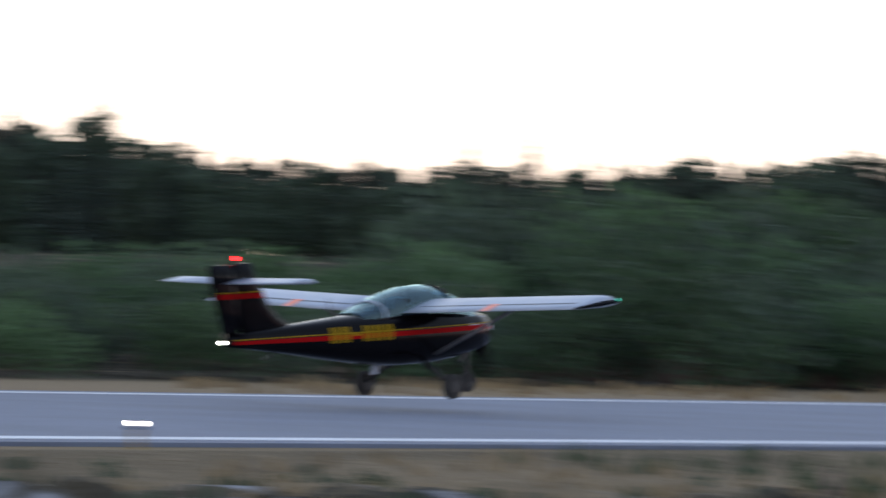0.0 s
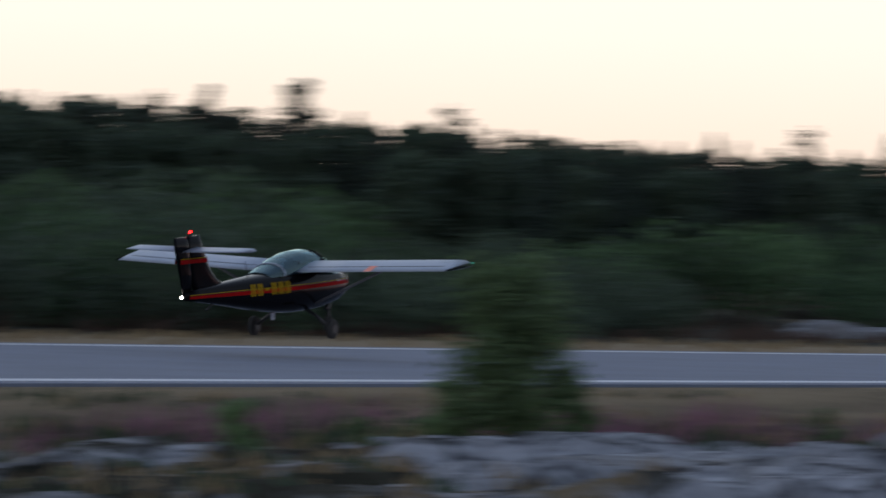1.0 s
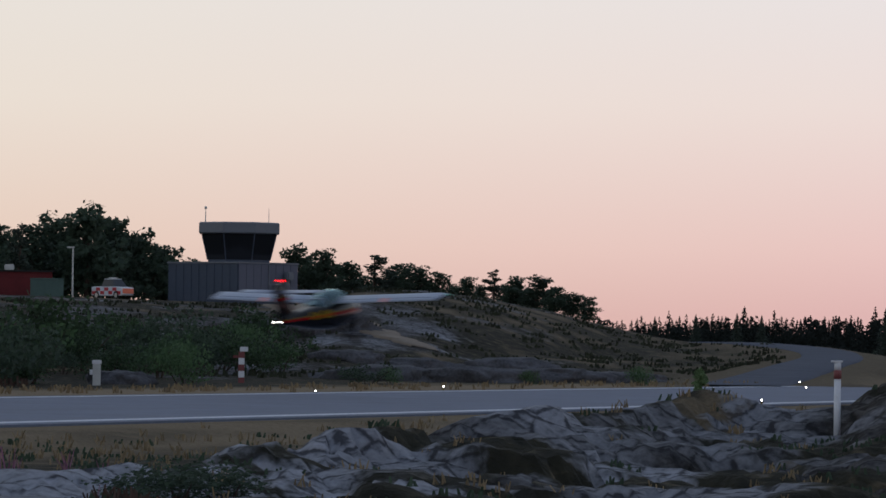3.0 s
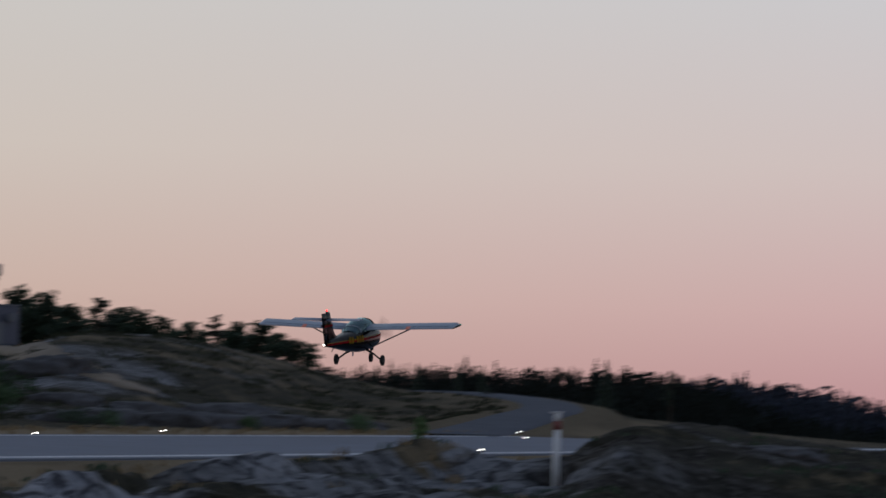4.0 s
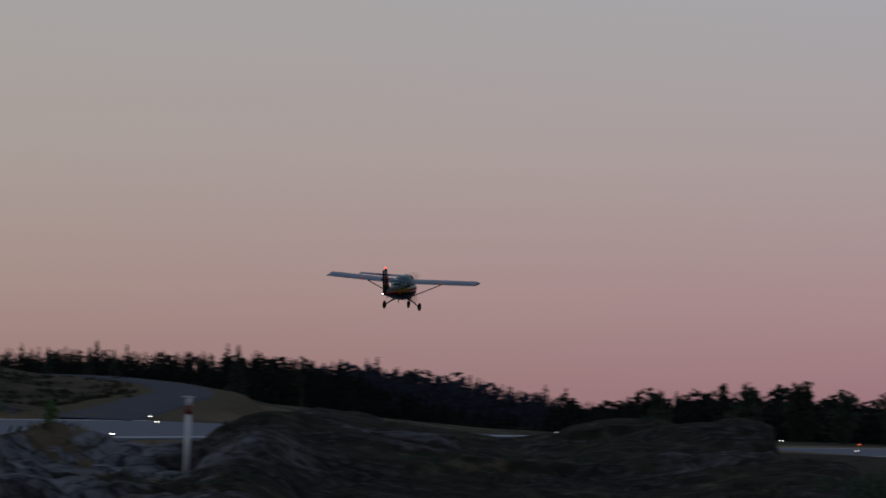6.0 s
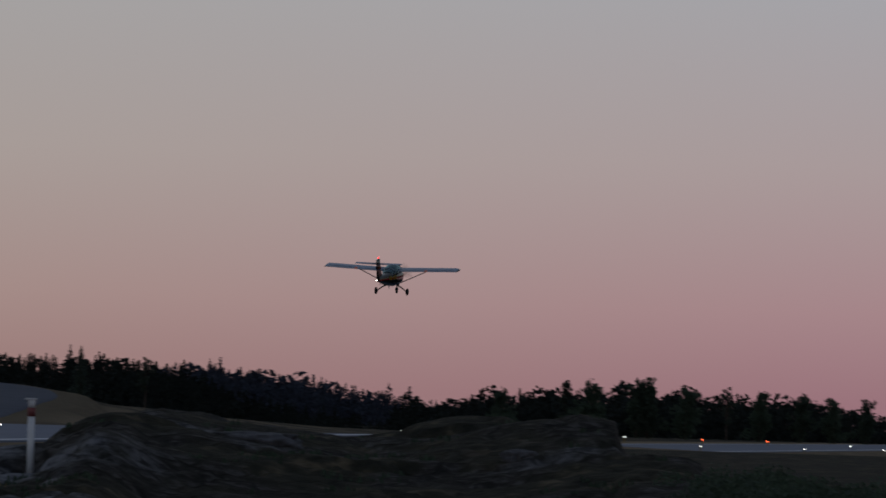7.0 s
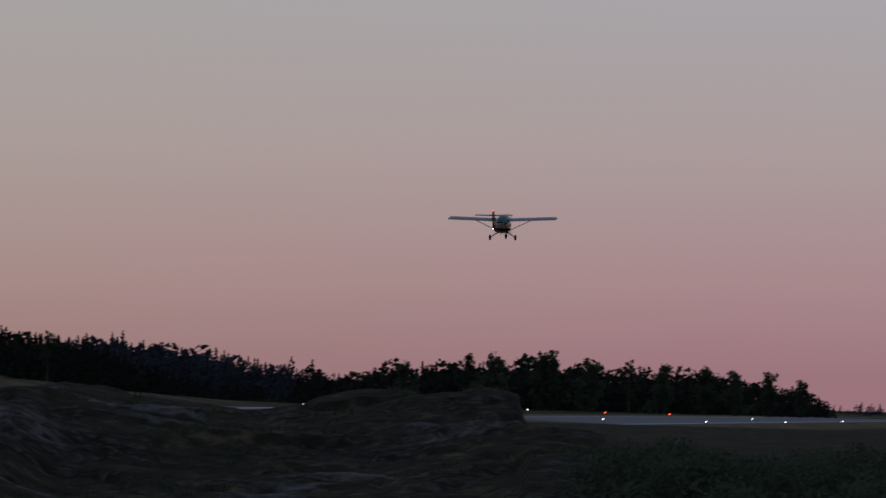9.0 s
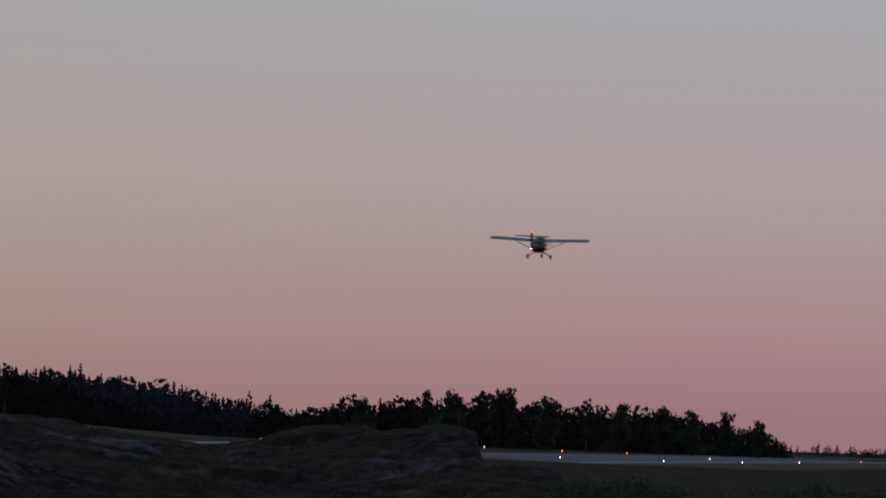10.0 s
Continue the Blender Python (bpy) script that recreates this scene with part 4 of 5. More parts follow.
def parked_car():
    t = thing("pickup_truck", "red and white chequered pickup truck parked by the tower", "car", at(25.42, 428, -137) @ Matrix.Diagonal((0.92, 0.92, 1.1, 1)))
    rings = []
    for x, w, z0, z1 in ((-2.2, 0.78, 0.45, 0.9), (-2.15, 0.85, 0.35, 1.05), (-0.9, 0.88, 0.33, 1.08), (1.0, 0.88, 0.33, 1.08), (2.1, 0.85, 0.35, 1.0), (2.2, 0.75, 0.45, 0.85)):
        rings.append([(x, -w, z0), (x, w, z0), (x, w, z1 - 0.06), (x, w - 0.08, z1), (x, -w + 0.08, z1), (x, -w, z1 - 0.06)])
    part("body", loft(rings), M_POST, t)
    cab = [[(x, -w, 1.07), (x, w, 1.07), (x2, w * 0.82, 1.66), (x2, -w * 0.82, 1.66)] for x, x2, w in ((-0.75, -0.5, 0.84), (1.2, 0.55, 0.84))]
    part("cab", loft(cab), M_TINT, t, "dark cab windows")
    part("cab_roof", box(-0.52, 0.57, -0.7, 0.7, 1.65, 1.72, 0.03), M_POST, t)
    for i in range(7):
        for j in range(2):
            if (i + j) % 2 == 0:
                part("chequer", box(-2.05 + 0.59 * i, -1.48 + 0.59 * i, -0.9, -0.875, 0.42 + 0.3 * j, 0.70 + 0.3 * j), M_CHEQUER, t, "red chequer patch")
    part("tailgate", box(2.19, 2.24, -0.74, 0.74, 0.5, 0.92, 0.02), M_ORANGE, t, "orange red end panel")
    part("light_bar", box(-0.1, 0.12, -0.5, 0.5, 1.72, 1.84, 0.03), M_GALV, t)
    for x in (-1.4, 1.4):
        for s in (-1, 1):
            w = part("wheel", tube([(x, s * 0.68, 0.36), (x, s * 0.9, 0.36)], 0.36, 16), M_RUBBER, t)
            part("rim", tube([(x, s * 0.86, 0.36), (x, s * 0.915, 0.36)], 0.2, 12), M_METAL, w)


parked_car()


# ---- along the strip ----
def sign_box():
    d = 198
    t = thing("equipment_cabinet", "pale grey equipment post beside the runway verge", "cabinet", at(25.6, d, -90))
    part("post", box(-0.17, 0.17, -0.14, 0.14, -0.2, 0.95, 0.02), M_GALV, t)
    part("cap", box(-0.2, 0.2, -0.17, 0.17, 0.95, 1.12, 0.02), M_POST, t, "white cap")
    part("side_plate", box(-0.3, -0.17, -0.08, 0.02, 0.5, 0.72, 0.01), M_POST, t)


def marker_post():
    t = thing("marker_post", "red and white banded marker post on the verge", "post", at(23.84, 218, -90))
    for k in range(5):
        part("band", box(-0.14, 0.14, -0.1, 0.1, 0.3 * k - (0.3 if k == 0 else 0), 0.3 * k + 0.3, 0.01), (M_POSTRED, M_POST)[k % 2], t, ("red band", "white band")[k % 2])
    part("top_box", box(-0.08, 0.3, -0.12, 0.12, 1.5, 1.72, 0.02), M_POST, t, "white lamp box")
    part("side_arm", box(-0.4, -0.12, -0.06, 0.06, 1.2, 1.32, 0.01), M_POSTRED, t)


def marker_pole():
    x, y = spot(16.57, 108)
    z = EYE.z + 108 * math.tan(radians(-0.98))
    t = thing("marker_pole", "white marker pole with a red band on the rock", "post", Matrix.Translation((x, y, z)) @ Matrix.Rotation(radians(16.57 - 90), 4, "Z"))
    part("lower_tube", tube([(0, 0, -0.5), (0, 0, 1.08)], 0.078, 14), M_POST, t, smooth=True)
    part("red_band", tube([(0, 0, 1.08), (0, 0, 1.28)], 0.09, 14), M_POSTRED, t, "dull red band", True)
    part("upper_tube", tube([(0, 0, 1.28), (0, 0, 1.46)], 0.078, 14), M_POST, t, smooth=True)
    part("cap_plate", box(-0.16, 0.12, -0.09, 0.09, 1.46, 1.5, 0.01), M_POST, t)


sign_box()
marker_post()
marker_pole()


def edge_light(x, y, z, mat, name, label, group):
    gz = land_z(x, y)
    t = thing(name, label, "runway light", Matrix.Translation((x, y, gz)), group)
    h = max(0.12, z - gz)
    part("stem", tube([(0, 0, -0.2), (0, 0, h - 0.05)], 0.035, 8), M_YELLOW, t)
    part("collar", tube([(0, 0, h - 0.08), (0, 0, h - 0.04)], 0.075, 10), M_DARK, t)
    s = 0.00085 * math.hypot(x, y) ** 0.85
    part("lens", ball(max(0.03, s * 0.30), Matrix.Translation((0, 0, h)), 2), mat, t, smooth=True)


def lights():
    for az, el, y in ((52.66, -1.72, 47.8), (26.81, -0.98, 47.8), (17.49, -0.68, 47.8), (12.9, -0.56, 47.8), (8.41, -0.55, 47.8), (7.15, -0.55, 47.8), (6.19, -0.56, 47.8), (5.5, -0.56, 47.8),
                      (41.37, -0.99, 73), (28.35, -0.71, 73), (21.37, -0.565, 73), (17.03, -0.505, 73), (14.2, -0.47, 73), (12.07, -0.46, 73), (10.6, -0.46, 73), (9.34, -0.46, 73), (6.59, -0.51, 60)):
        d = y / math.sin(radians(az))
        x = d * math.cos(radians(az))
        edge_light(x, y, EYE.z + d * math.tan(radians(el)), M_EDGE, "runway_edge_light", "small lit white runway edge light", "runway edge lights")
    for az, el, y in ((8.39, -0.47, 69.5), (7.6, -0.47, 62.9), (4.75, -0.6, 52.0)):
        d = y / math.sin(radians(az))
        edge_light(d * math.cos(radians(az)), y, EYE.z + d * math.tan(radians(el)), M_END, "runway_end_light", "small lit red runway end light", "runway end lights")
    for az, el, y in ((22.93, -0.695, 71.4), (16.95, -0.57, 66.5)):
        d = y / math.sin(radians(az))
        edge_light(d * math.cos(radians(az)), y, EYE.z + d * math.tan(radians(el)), M_EDGE, "runway_edge_light", "small lit white runway edge light", "runway edge lights")


lights()


# ---- boulders ----
def boulder(x, y, size, seed, label, sink=0.35):
    r = np.random.RandomState(seed)
    bm = bmesh.new()
    bmesh.ops.create_icosphere(bm, subdivisions=4, radius=1.0)
    off = Vector(r.rand(3) * 40)
    for v in bm.verts:
        n = noise.fractal(v.co * 1.1 + off, 0.9, 2.1, 4) * 0.34 + noise.noise(v.co * 4 + off) * 0.13 - abs(noise.noise(v.co * 2.3 + off)) * 0.34 + noise.noise(v.co * 10 + off) * 0.08
        v.co = v.co * (1 + n)
        v.co.z = v.co.z if v.co.z < 0.55 else 0.55 + (v.co.z - 0.55) * 0.4
        v.co = Vector((v.co.x * size[0], v.co.y * size[1], v.co.z * size[2]))
    t = thing("boulder", label, "rock", Matrix.Translation((x, y, land_z(x, y) - sink * size[2] + size[2] * 0.3)) @ Matrix.Rotation(math.atan2(y, x) - 1.57, 4, "Z"), "boulders")
    part("stone", bm, M_PALE if 25.5 < math.degrees(math.atan2(y, x)) < 34 else M_STONE, t, smooth=True)


for az, d, s, k in ((29.85, 184, (1.5, 1.0, 1.05), 1), (29.25, 186, (1.5, 0.9, 0.68), 2), (30.2, 182, (0.8, 0.6, 0.5), 3), (28.7, 60.5, (0.45, 0.35, 0.22), 4),
                    (23.2, 330, (4.5, 2.6, 2.0), 5), (22.7, 318, (3.6, 2.2, 1.6), 6), (22.2, 240, (3.0, 1.6, 1.1), 7), (21.0, 236, (3.4, 1.6, 1.2), 8), (20.0, 244, (3.0, 1.6, 1.1), 9), (21.6, 262, (2.4, 1.6, 1.3), 10),
                    (19.2, 252, (2.6, 1.6, 0.9), 11), (22.5, 262, (2.2, 1.4, 1.0), 12), (20.6, 285, (3.2, 2.0, 1.6), 13), (25.3, 205, (1.6, 1.2, 0.9), 14),
                    (30.4, 57.5, (1.3, 0.8, 0.24), 20), (32.2, 57.5, (1.1, 0.7, 0.2), 21), (27.9, 59, (1.2, 0.7, 0.26), 22), (26.6, 62, (1.1, 0.7, 0.26), 23), (10.6, 112, (0.5, 0.4, 0.3), 26),
                    (11.6, 104, (1.3, 0.8, 0.4), 30), (13.8, 116, (1.2, 0.8, 0.4), 31), (12.6, 97, (0.9, 0.6, 0.35), 33)):
    bx, by = spot(az, d)
    boulder(bx, by, s, 100 + k, "weathered grey granite boulder bedded in heath")


# ---- plants before the strip ----
def young_pine(az, d, height, width, seed, n, name="young_pine", label="bushy bright green young pine before the runway"):
    r = np.random.RandomState(seed)
    x, y = spot(az, d)
    t = thing(name, label, "tree", Matrix.Translation((x, y, land_z(x, y) - 0.03)), "young pines")
    part("trunk", tube([(0, 0, -0.3), (0.02, 0, height * 0.5), (0, 0, height * 0.95)], [0.05, 0.03, 0.008], 7), M_BARK, t)
    P = []
    for k in range(max(8, n // 130)):
        h = height * (0.03 + 0.9 * (k + r.rand()) / max(8, n // 130))
        a = r.rand() * 6.28
        reach = width * 0.5 * (1.08 - h / height) ** 0.42 * (0.6 + 0.5 * r.rand())
        tip = np.array([reach * math.cos(a), reach * math.sin(a), h + reach * (0.12 + 0.25 * r.rand())])
        if k % 3 == 0:
            part("branch", tube([(0, 0, h), tuple(tip)], [0.014, 0.004], 4), M_BARK, t)
        u = r.rand(130, 1) ** 0.6
        P.append(np.array([0, 0, h]) * (1 - u) + tip * u + r.normal(size=(130, 3)) * 0.075 * width * (0.5 + 0.5 * u))
    p = np.vstack(P)
    p[:, 2] = np.abs(p[:, 2])
    v, f = cards(p, 0.03 + 0.04 * r.rand(len(p)), 0.0, r)
    part("needles", fast_mesh("needles", v, f, M_YOUNG), M_YOUNG, t)


young_pine(33.75, 60.3, 2.25, 1.9, 1, 9100)
young_pine(34.45, 60.0, 0.95, 0.9, 2, 2000)
young_pine(33.0, 60.5, 0.85, 0.8, 3, 1800)
young_pine(37.0, 60.5, 1.0, 0.75, 4, 1600)
young_pine(35.4, 62, 0.85, 0.45, 5, 800, "sapling", "slender green sapling before the runway")
young_pine(29.85, 63, 0.75, 0.4, 6, 700, "sapling", "slender green sapling before the runway")
young_pine(27.55, 66, 0.95, 0.5, 7, 800, "sapling", "slender green sapling before the runway")
young_pine(27.0, 66, 0.7, 0.5, 8, 700, "sapling", "slender green sapling before the runway")
young_pine(18.24, 112, 0.5, 0.5, 9, 500, "sapling", "slender green sapling on the rock")


def scatter(name, label, category, mat, n, az, d, size, tall, seed, rows=(0, 46), cover=0.5):
    """Blades and flower sprays standing on the ground, one object."""
    r = np.random.RandomState(seed)
    a, dd = az[0] + (az[1] - az[0]) * r.rand(n), d[0] + (d[1] - d[0]) * r.rand(n)
    x, y = dd * np.cos(np.radians(a)), dd * np.sin(np.radians(a))
    z, rock, dry, rock_dim = land(x, y)
    ok = (fbm(x / 3.0 + seed, y / 2.0, 3) > cover) & (rock < 0.62) & (y > rows[0]) & (y < rows[1])
    x, y, z = x[ok], y[ok], z[ok]
    n = len(x)
    V, F = [], []
    for i in range(n):
        k = 5
        for j in range(k):
            bx, by = x[i] + r.normal() * size * 0.5, y[i] + r.normal() * size * 0.5
            h = tall * (0.4 + 0.8 * r.rand())
            tx, ty = r.normal() * h * 0.3, r.normal() * h * 0.3
            w = size * 0.10
            b = len(V)
            V += [(bx - w, by + w, z[i] - 0.03), (bx + w, by - w, z[i] - 0.03), (bx + tx + w * 0.5, by + ty - w * 0.5, z[i] + h), (bx + tx - w * 0.5, by + ty + w * 0.5, z[i] + h)]
            F.append((b, b + 1, b + 2, b + 3))
    return tagged(new(name, fast_mesh(name, np.array(V), np.array(F), mat)), label, category, kind="stuff")


scatter("heath_grass", "dry straw-coloured grass tufts on the heath", "grass", M_STRAW, 6000, (16.6, 56), (44, 128), 0.14, 0.16, 1)
scatter("heath_shrub", "low dark green heath shrubs between the rocks", "shrub", M_LEAF, 5000, (7, 56), (44, 132), 0.26, 0.11, 2)
scatter("heather", "patches of purple flowering heather before the runway", "heather", M_HEATHER, 1300, (25.5, 46), (61, 82), 0.075, 0.44, 3, (0, 43), 0.57)
scatter("hill_shrub", "low dark heath shrubs on the rocky hill", "shrub", M_HEATHSHRUB, 3200, (17.3, 30), (230, 430), 0.8, 0.24, 4, (93, 170), 0.48)
scatter("rust_heath", "rust-brown heath beyond the verge", "shrub", M_RUST, 3500, (26.5, 50), (100, 215), 0.45, 0.35, 5, (83, 97), 0.46)
scatter("rust_patch", "rust-brown heath on the rock's edge", "shrub", M_RUST, 160, (24.6, 25.6), (60, 66), 0.16, 0.22, 8, (0, 46), 0.3)
scatter("verge_grass", "straw grass along the runway verge", "grass", M_STRAW, 6000, (17, 52), (92, 250), 0.3, 0.2, 6, (73, 80), 0.4)
scatter("fringe_shrub", "green weeds and seedlings along the rock's edge", "shrub", M_BUSH, 1300, (26, 50), (60, 74), 0.12, 0.22, 7, (20, 46), 0.5)


# ---- the aircraft: nose along x, left wing along y, wheels at z = 0 ----
FUS = [(1.95, 0.26, 0.92, 1.36), (1.85, 0.36, 0.84, 1.42), (1.5, 0.45, 0.74, 1.48), (1.0, 0.52, 0.66, 1.54), (0.3, 0.55, 0.60, 1.60), (-0.6, 0.54, 0.60, 1.60), (-1.3, 0.47, 0.66, 1.56),
       (-2.2, 0.35, 0.78, 1.50), (-3.2, 0.22, 0.93, 1.43), (-4.2, 0.11, 1.06, 1.36), (-4.72, 0.06, 1.12, 1.28)]


def fus_at(x):
    xs = [f[0] for f in FUS][::-1]
    return [float(np.interp(x, xs, [f[k] for f in FUS][::-1])) for k in (1, 2, 3)]


def fus_side(x, z):
    w, z0, z1 = fus_at(x)
    t = min(1.0, abs(2 * (z - (z0 + z1) / 2) / (z1 - z0)))
    return w * (1 - t ** 2.7) ** (1 / 2.7)


def fus_ring(x, grow=0.0):
    w, z0, z1 = fus_at(x)
    out = []
    for k in range(28):
        a = 2 * math.pi * k / 28
        c, s = math.cos(a), math.sin(a)
        out.append((x, (w + grow) * math.copysign(abs(c) ** (2 / 2.7), c), (z0 + z1) / 2 + ((z1 - z0) / 2 + grow) * math.copysign(abs(s) ** (2 / 2.7), s)))
    return out


def airfoil(chord, thick):
    up = [(0.0, 0.0), (0.03, 0.35), (0.12, 0.75), (0.3, 1.0), (0.55, 0.8), (0.8, 0.4), (1.0, 0.03)]
    lo = [(0.8, -0.12), (0.55, -0.25), (0.3, -0.38), (0.12, -0.38), (0.03, -0.25)]
    return [(-u * chord, w * thick) for u, w in up + lo]


def wing_skin(stations, vertical=False):
    rings = []
    for span, le, z, chord, thick in stations:
        rings.append([(le + u, z + w, span) if vertical else (le + u, span, z + w) for u, w in airfoil(chord, thick)])
    return loft(rings)


def aircraft():
    t = thing("light_aircraft", "black light aircraft with white wings and a red stripe", "aeroplane")
    xs = [1.95, 1.85, 1.5, 1.0, 0.3, -0.2, -0.6, -1.3, -1.8, -2.2, -2.7, -3.2, -3.7, -4.2, -4.72]
    fus = part("fuselage", loft([fus_ring(x) for x in xs]), M_BLACK, t, "gloss black fuselage", True)
    # side stripes
    def stripe(name, zlow, zhigh, x0, x1, mat, label):
        for side in (-1, 1):
            verts, faces = [], []
            n = 26
            for i in range(n + 1):
                x = x0 + (x1 - x0) * i / n
                for z in (zlow(x), zhigh(x)):
                    verts.append((x, side * (fus_side(x, z) + 0.008), z))
            for i in range(n):
                q = (2 * i, 2 * i + 1, 2 * i + 3, 2 * i + 2)
                faces.append(q if side > 0 else q[::-1])
            part(name, (verts, faces), mat, fus, label)

    mid = lambda x: 1.205 + 0.006 * (x + 4.7)
    stripe("red_stripe", lambda x: mid(x) - 0.055 - 0.030 * min(1, max(0, (x + 4.6) / 2)), mid, -4.6, 1.8, M_RED, "bright red side stripe")
    stripe("yellow_stripe", lambda x: mid(x) + 0.016, lambda x: mid(x) + 0.032, -4.6, 1.8, M_YELLOW, "thin yellow pinstripe")
    # registration as plain blocks
    for side in (-1, 1):
        for k in range(6):
            for half in range(2 if k != 2 else 1):
                x = -2.42 + 0.25 * k + 0.10 * half
                tall, w = (0.27, 0.062) if k != 2 else (0.06, 0.14)
                zc = mid(x)
                verts, faces = [], []
                for q in range(7):
                    dz = tall * (q / 6 - 0.5)
                    verts += [(x + dx, side * (fus_side(x + dx, zc + dz) + 0.014), zc + dz) for dx in (0, w / 2, w)]
                for q in range(6):
                    for e in range(2):
                        f = (q * 3 + e, q * 3 + e + 1, q * 3 + e + 4, q * 3 + e + 3)
                        faces.append(f if side < 0 else f[::-1])
                part("registration_bar", (verts, faces), M_YELLOW, fus, "plain yellow registration bar")
    # nose
    part("spinner", loft([[(x, r * math.cos(a * math.pi / 8), 1.14 + r * math.sin(a * math.pi / 8)) for a in range(16)] for x, r in ((1.96, 0.17), (2.1, 0.15), (2.22, 0.08), (2.27, 0.01))]), M_WHITE, t, "white spinner", True)
    part("air_intake", box(1.9, 1.965, -0.2, 0.2, 0.95, 1.02, 0.01), M_DARK, t)
    for s in (-1, 1):
        part("exhaust_pipe", tube([(1.3, s * 0.2, 0.72), (1.1, s * 0.22, 0.58)], 0.04, 8), M_GEAR, t)
        part("cowling_patch", ([(x, s * (fus_side(x, z) + 0.012), z) for x, z in ((1.15, 1.24), (1.7, 1.24), (1.7, 1.38), (1.15, 1.42))], [(0, 1, 2, 3) if s < 0 else (3, 2, 1, 0)]), M_WHITE, t, "white cowling patch")
    # canopy
    prof = [(-1.6, 0.03, 0.30), (-1.2, 0.14, 0.40), (-0.75, 0.27, 0.46), (-0.25, 0.37, 0.49), (0.25, 0.40, 0.50), (0.7, 0.35, 0.49), (1.1, 0.20, 0.45), (1.4, 0.03, 0.38)]

    def arch(x, h, w, g=0.0):
        z0 = fus_at(x)[2] - 0.10
        return [(x, (w + g) * math.cos(math.pi * k / 12), z0 + (h + 0.10 + g) * math.sin(math.pi * k / 12) ** 0.8) for k in range(13)]

    rings = [arch(x, h, w) for x, h, w in prof]
    faces = [(i * 13 + k, i * 13 + k + 1, (i + 1) * 13 + k + 1, (i + 1) * 13 + k) for i in range(7) for k in range(12)]
    can = part("canopy", ([v for r in rings for v in r], faces), M_GLASS, t, "clear bubble canopy, tinted with the reflected sky's blue", True)
    can.visible_shadow = False
    for x, h, w in ((0.6, 0.361, 0.492), (-1.1, 0.169, 0.415)):
        a = arch(x, h, w, 0.012)
        part("canopy_frame", tube(a, 0.035 if x > 0 else 0.02, 6), M_BLACK if x > 0 else M_WHITE, can, "canopy hoop")
    part("cockpit_floor", box(-1.2, 1.1, -0.4, 0.4, 1.42, 1.5), M_DARK, t)
    for s in (-1, 1):
        seat = part("seat", box(-0.55, -0.42, s * 0.24 - 0.18, s * 0.24 + 0.18, 1.3, 1.78, 0.03), M_DARK, t, "dark seat back")
    part("instrument_panel", box(0.55, 0.7, -0.42, 0.42, 1.4, 1.68, 0.03), M_DARK, t)
    # wings
    for s, nav in ((1, M_NAVRED), (-1, M_NAVGREEN)):
        chord, le, drop = 1.25, 0.57, 0.09

        def zz(y):
            return 1.62 + 0.036 * (y - 0.45)

        def on_top(y, u, w):
            """A place on the wing's upper skin: span, share of the chord, height on the section."""
            return le - chord * u, s * y, zz(y) + 0.16 * w - drop * u + 0.004

        rings = []
        for y, lead, c, thick in ((0.42, 0.0, 1.25, 0.16), (1.5, 0.0, 1.25, 0.16), (2.6, 0.0, 1.25, 0.16), (3.6, 0.0, 1.25, 0.16), (4.2, 0.0, 1.25, 0.155), (4.30, 0.02, 1.22, 0.10)):
            rings.append([(le - lead + u, s * y, zz(y) + w + drop * u / chord) for u, w in airfoil(c, thick)])
        wing = part("wing", loft(rings), M_WHITE, t, "white shoulder wing", True)
        for nm, y0, y1, u in (("flap_gap", 0.6, 2.2, 0.74), ("aileron_gap", 2.4, 4.1, 0.74)):
            v = [on_top(y, uu, 0.52 - 2.0 * (uu - u)) for y, uu in ((y0, u), (y1, u), (y1, u + 0.022), (y0, u + 0.022))]
            part(nm, (v, [(0, 1, 2, 3) if s < 0 else (3, 2, 1, 0)]), M_DARK, wing)
        tip_edge = [(le - chord * u, s * 4.31, zz(4.3) - drop * u + 0.02) for u in (0.03, 0.35, 0.99)]
        part("wing_tip", tube(tip_edge, [0.03, 0.05, 0.02], 6), M_BLACK, wing, "dark tip edge")
        v = [on_top(y, u, w) for y, u, w in ((2.2, 0.72, 0.58), (2.38, 0.72, 0.58), (2.38, 0.8, 0.44), (2.38, 1.0, 0.06), (2.2, 1.0, 0.06), (2.2, 0.8, 0.44))]
        part("hinge_patch", (v, [(0, 1, 2, 5), (5, 2, 3, 4)] if s < 0 else [(5, 2, 1, 0), (4, 3, 2, 5)]), M_ORANGE, wing, "orange red hinge patch")
        part("wing_strut", tube([(0.15, s * 0.5, 0.78), (0.2, s * 2.35, 1.64)], 0.028, 8), M_STRUT, t, "slim grey wing strut", True)
        part("tip_light", ball(0.03, Matrix.Translation((0.5, s * 4.32, zz(4.3) + 0.03)), 2), nav, wing)
        # tailplane half
        part("tailplane", wing_skin([(s * 0.03, -4.02, 2.19, 0.82, 0.09), (s * 1.42, -4.04, 2.22, 0.76, 0.07), (s * 1.47, -4.08, 2.225, 0.68, 0.04)]), M_WHITE, t, "white tailplane", True)
        # main gear
        leg = part("main_gear_leg", tube([(0.05, s * 0.25, 0.68), (0.0, s * 0.62, 0.5), (-0.04, s * 0.97, 0.24)], [0.05, 0.042, 0.034], 8), M_GEAR, t, "sprung dark leg", True)
        wheel = part("main_wheel", tube([(-0.03, s * 0.96, 0.23), (-0.03, s * 0.98, 0.23), (-0.03, s * 1.07, 0.23), (-0.03, s * 1.09, 0.23)], [0.17, 0.22, 0.22, 0.17], 20), M_RUBBER, t, "black tyre")
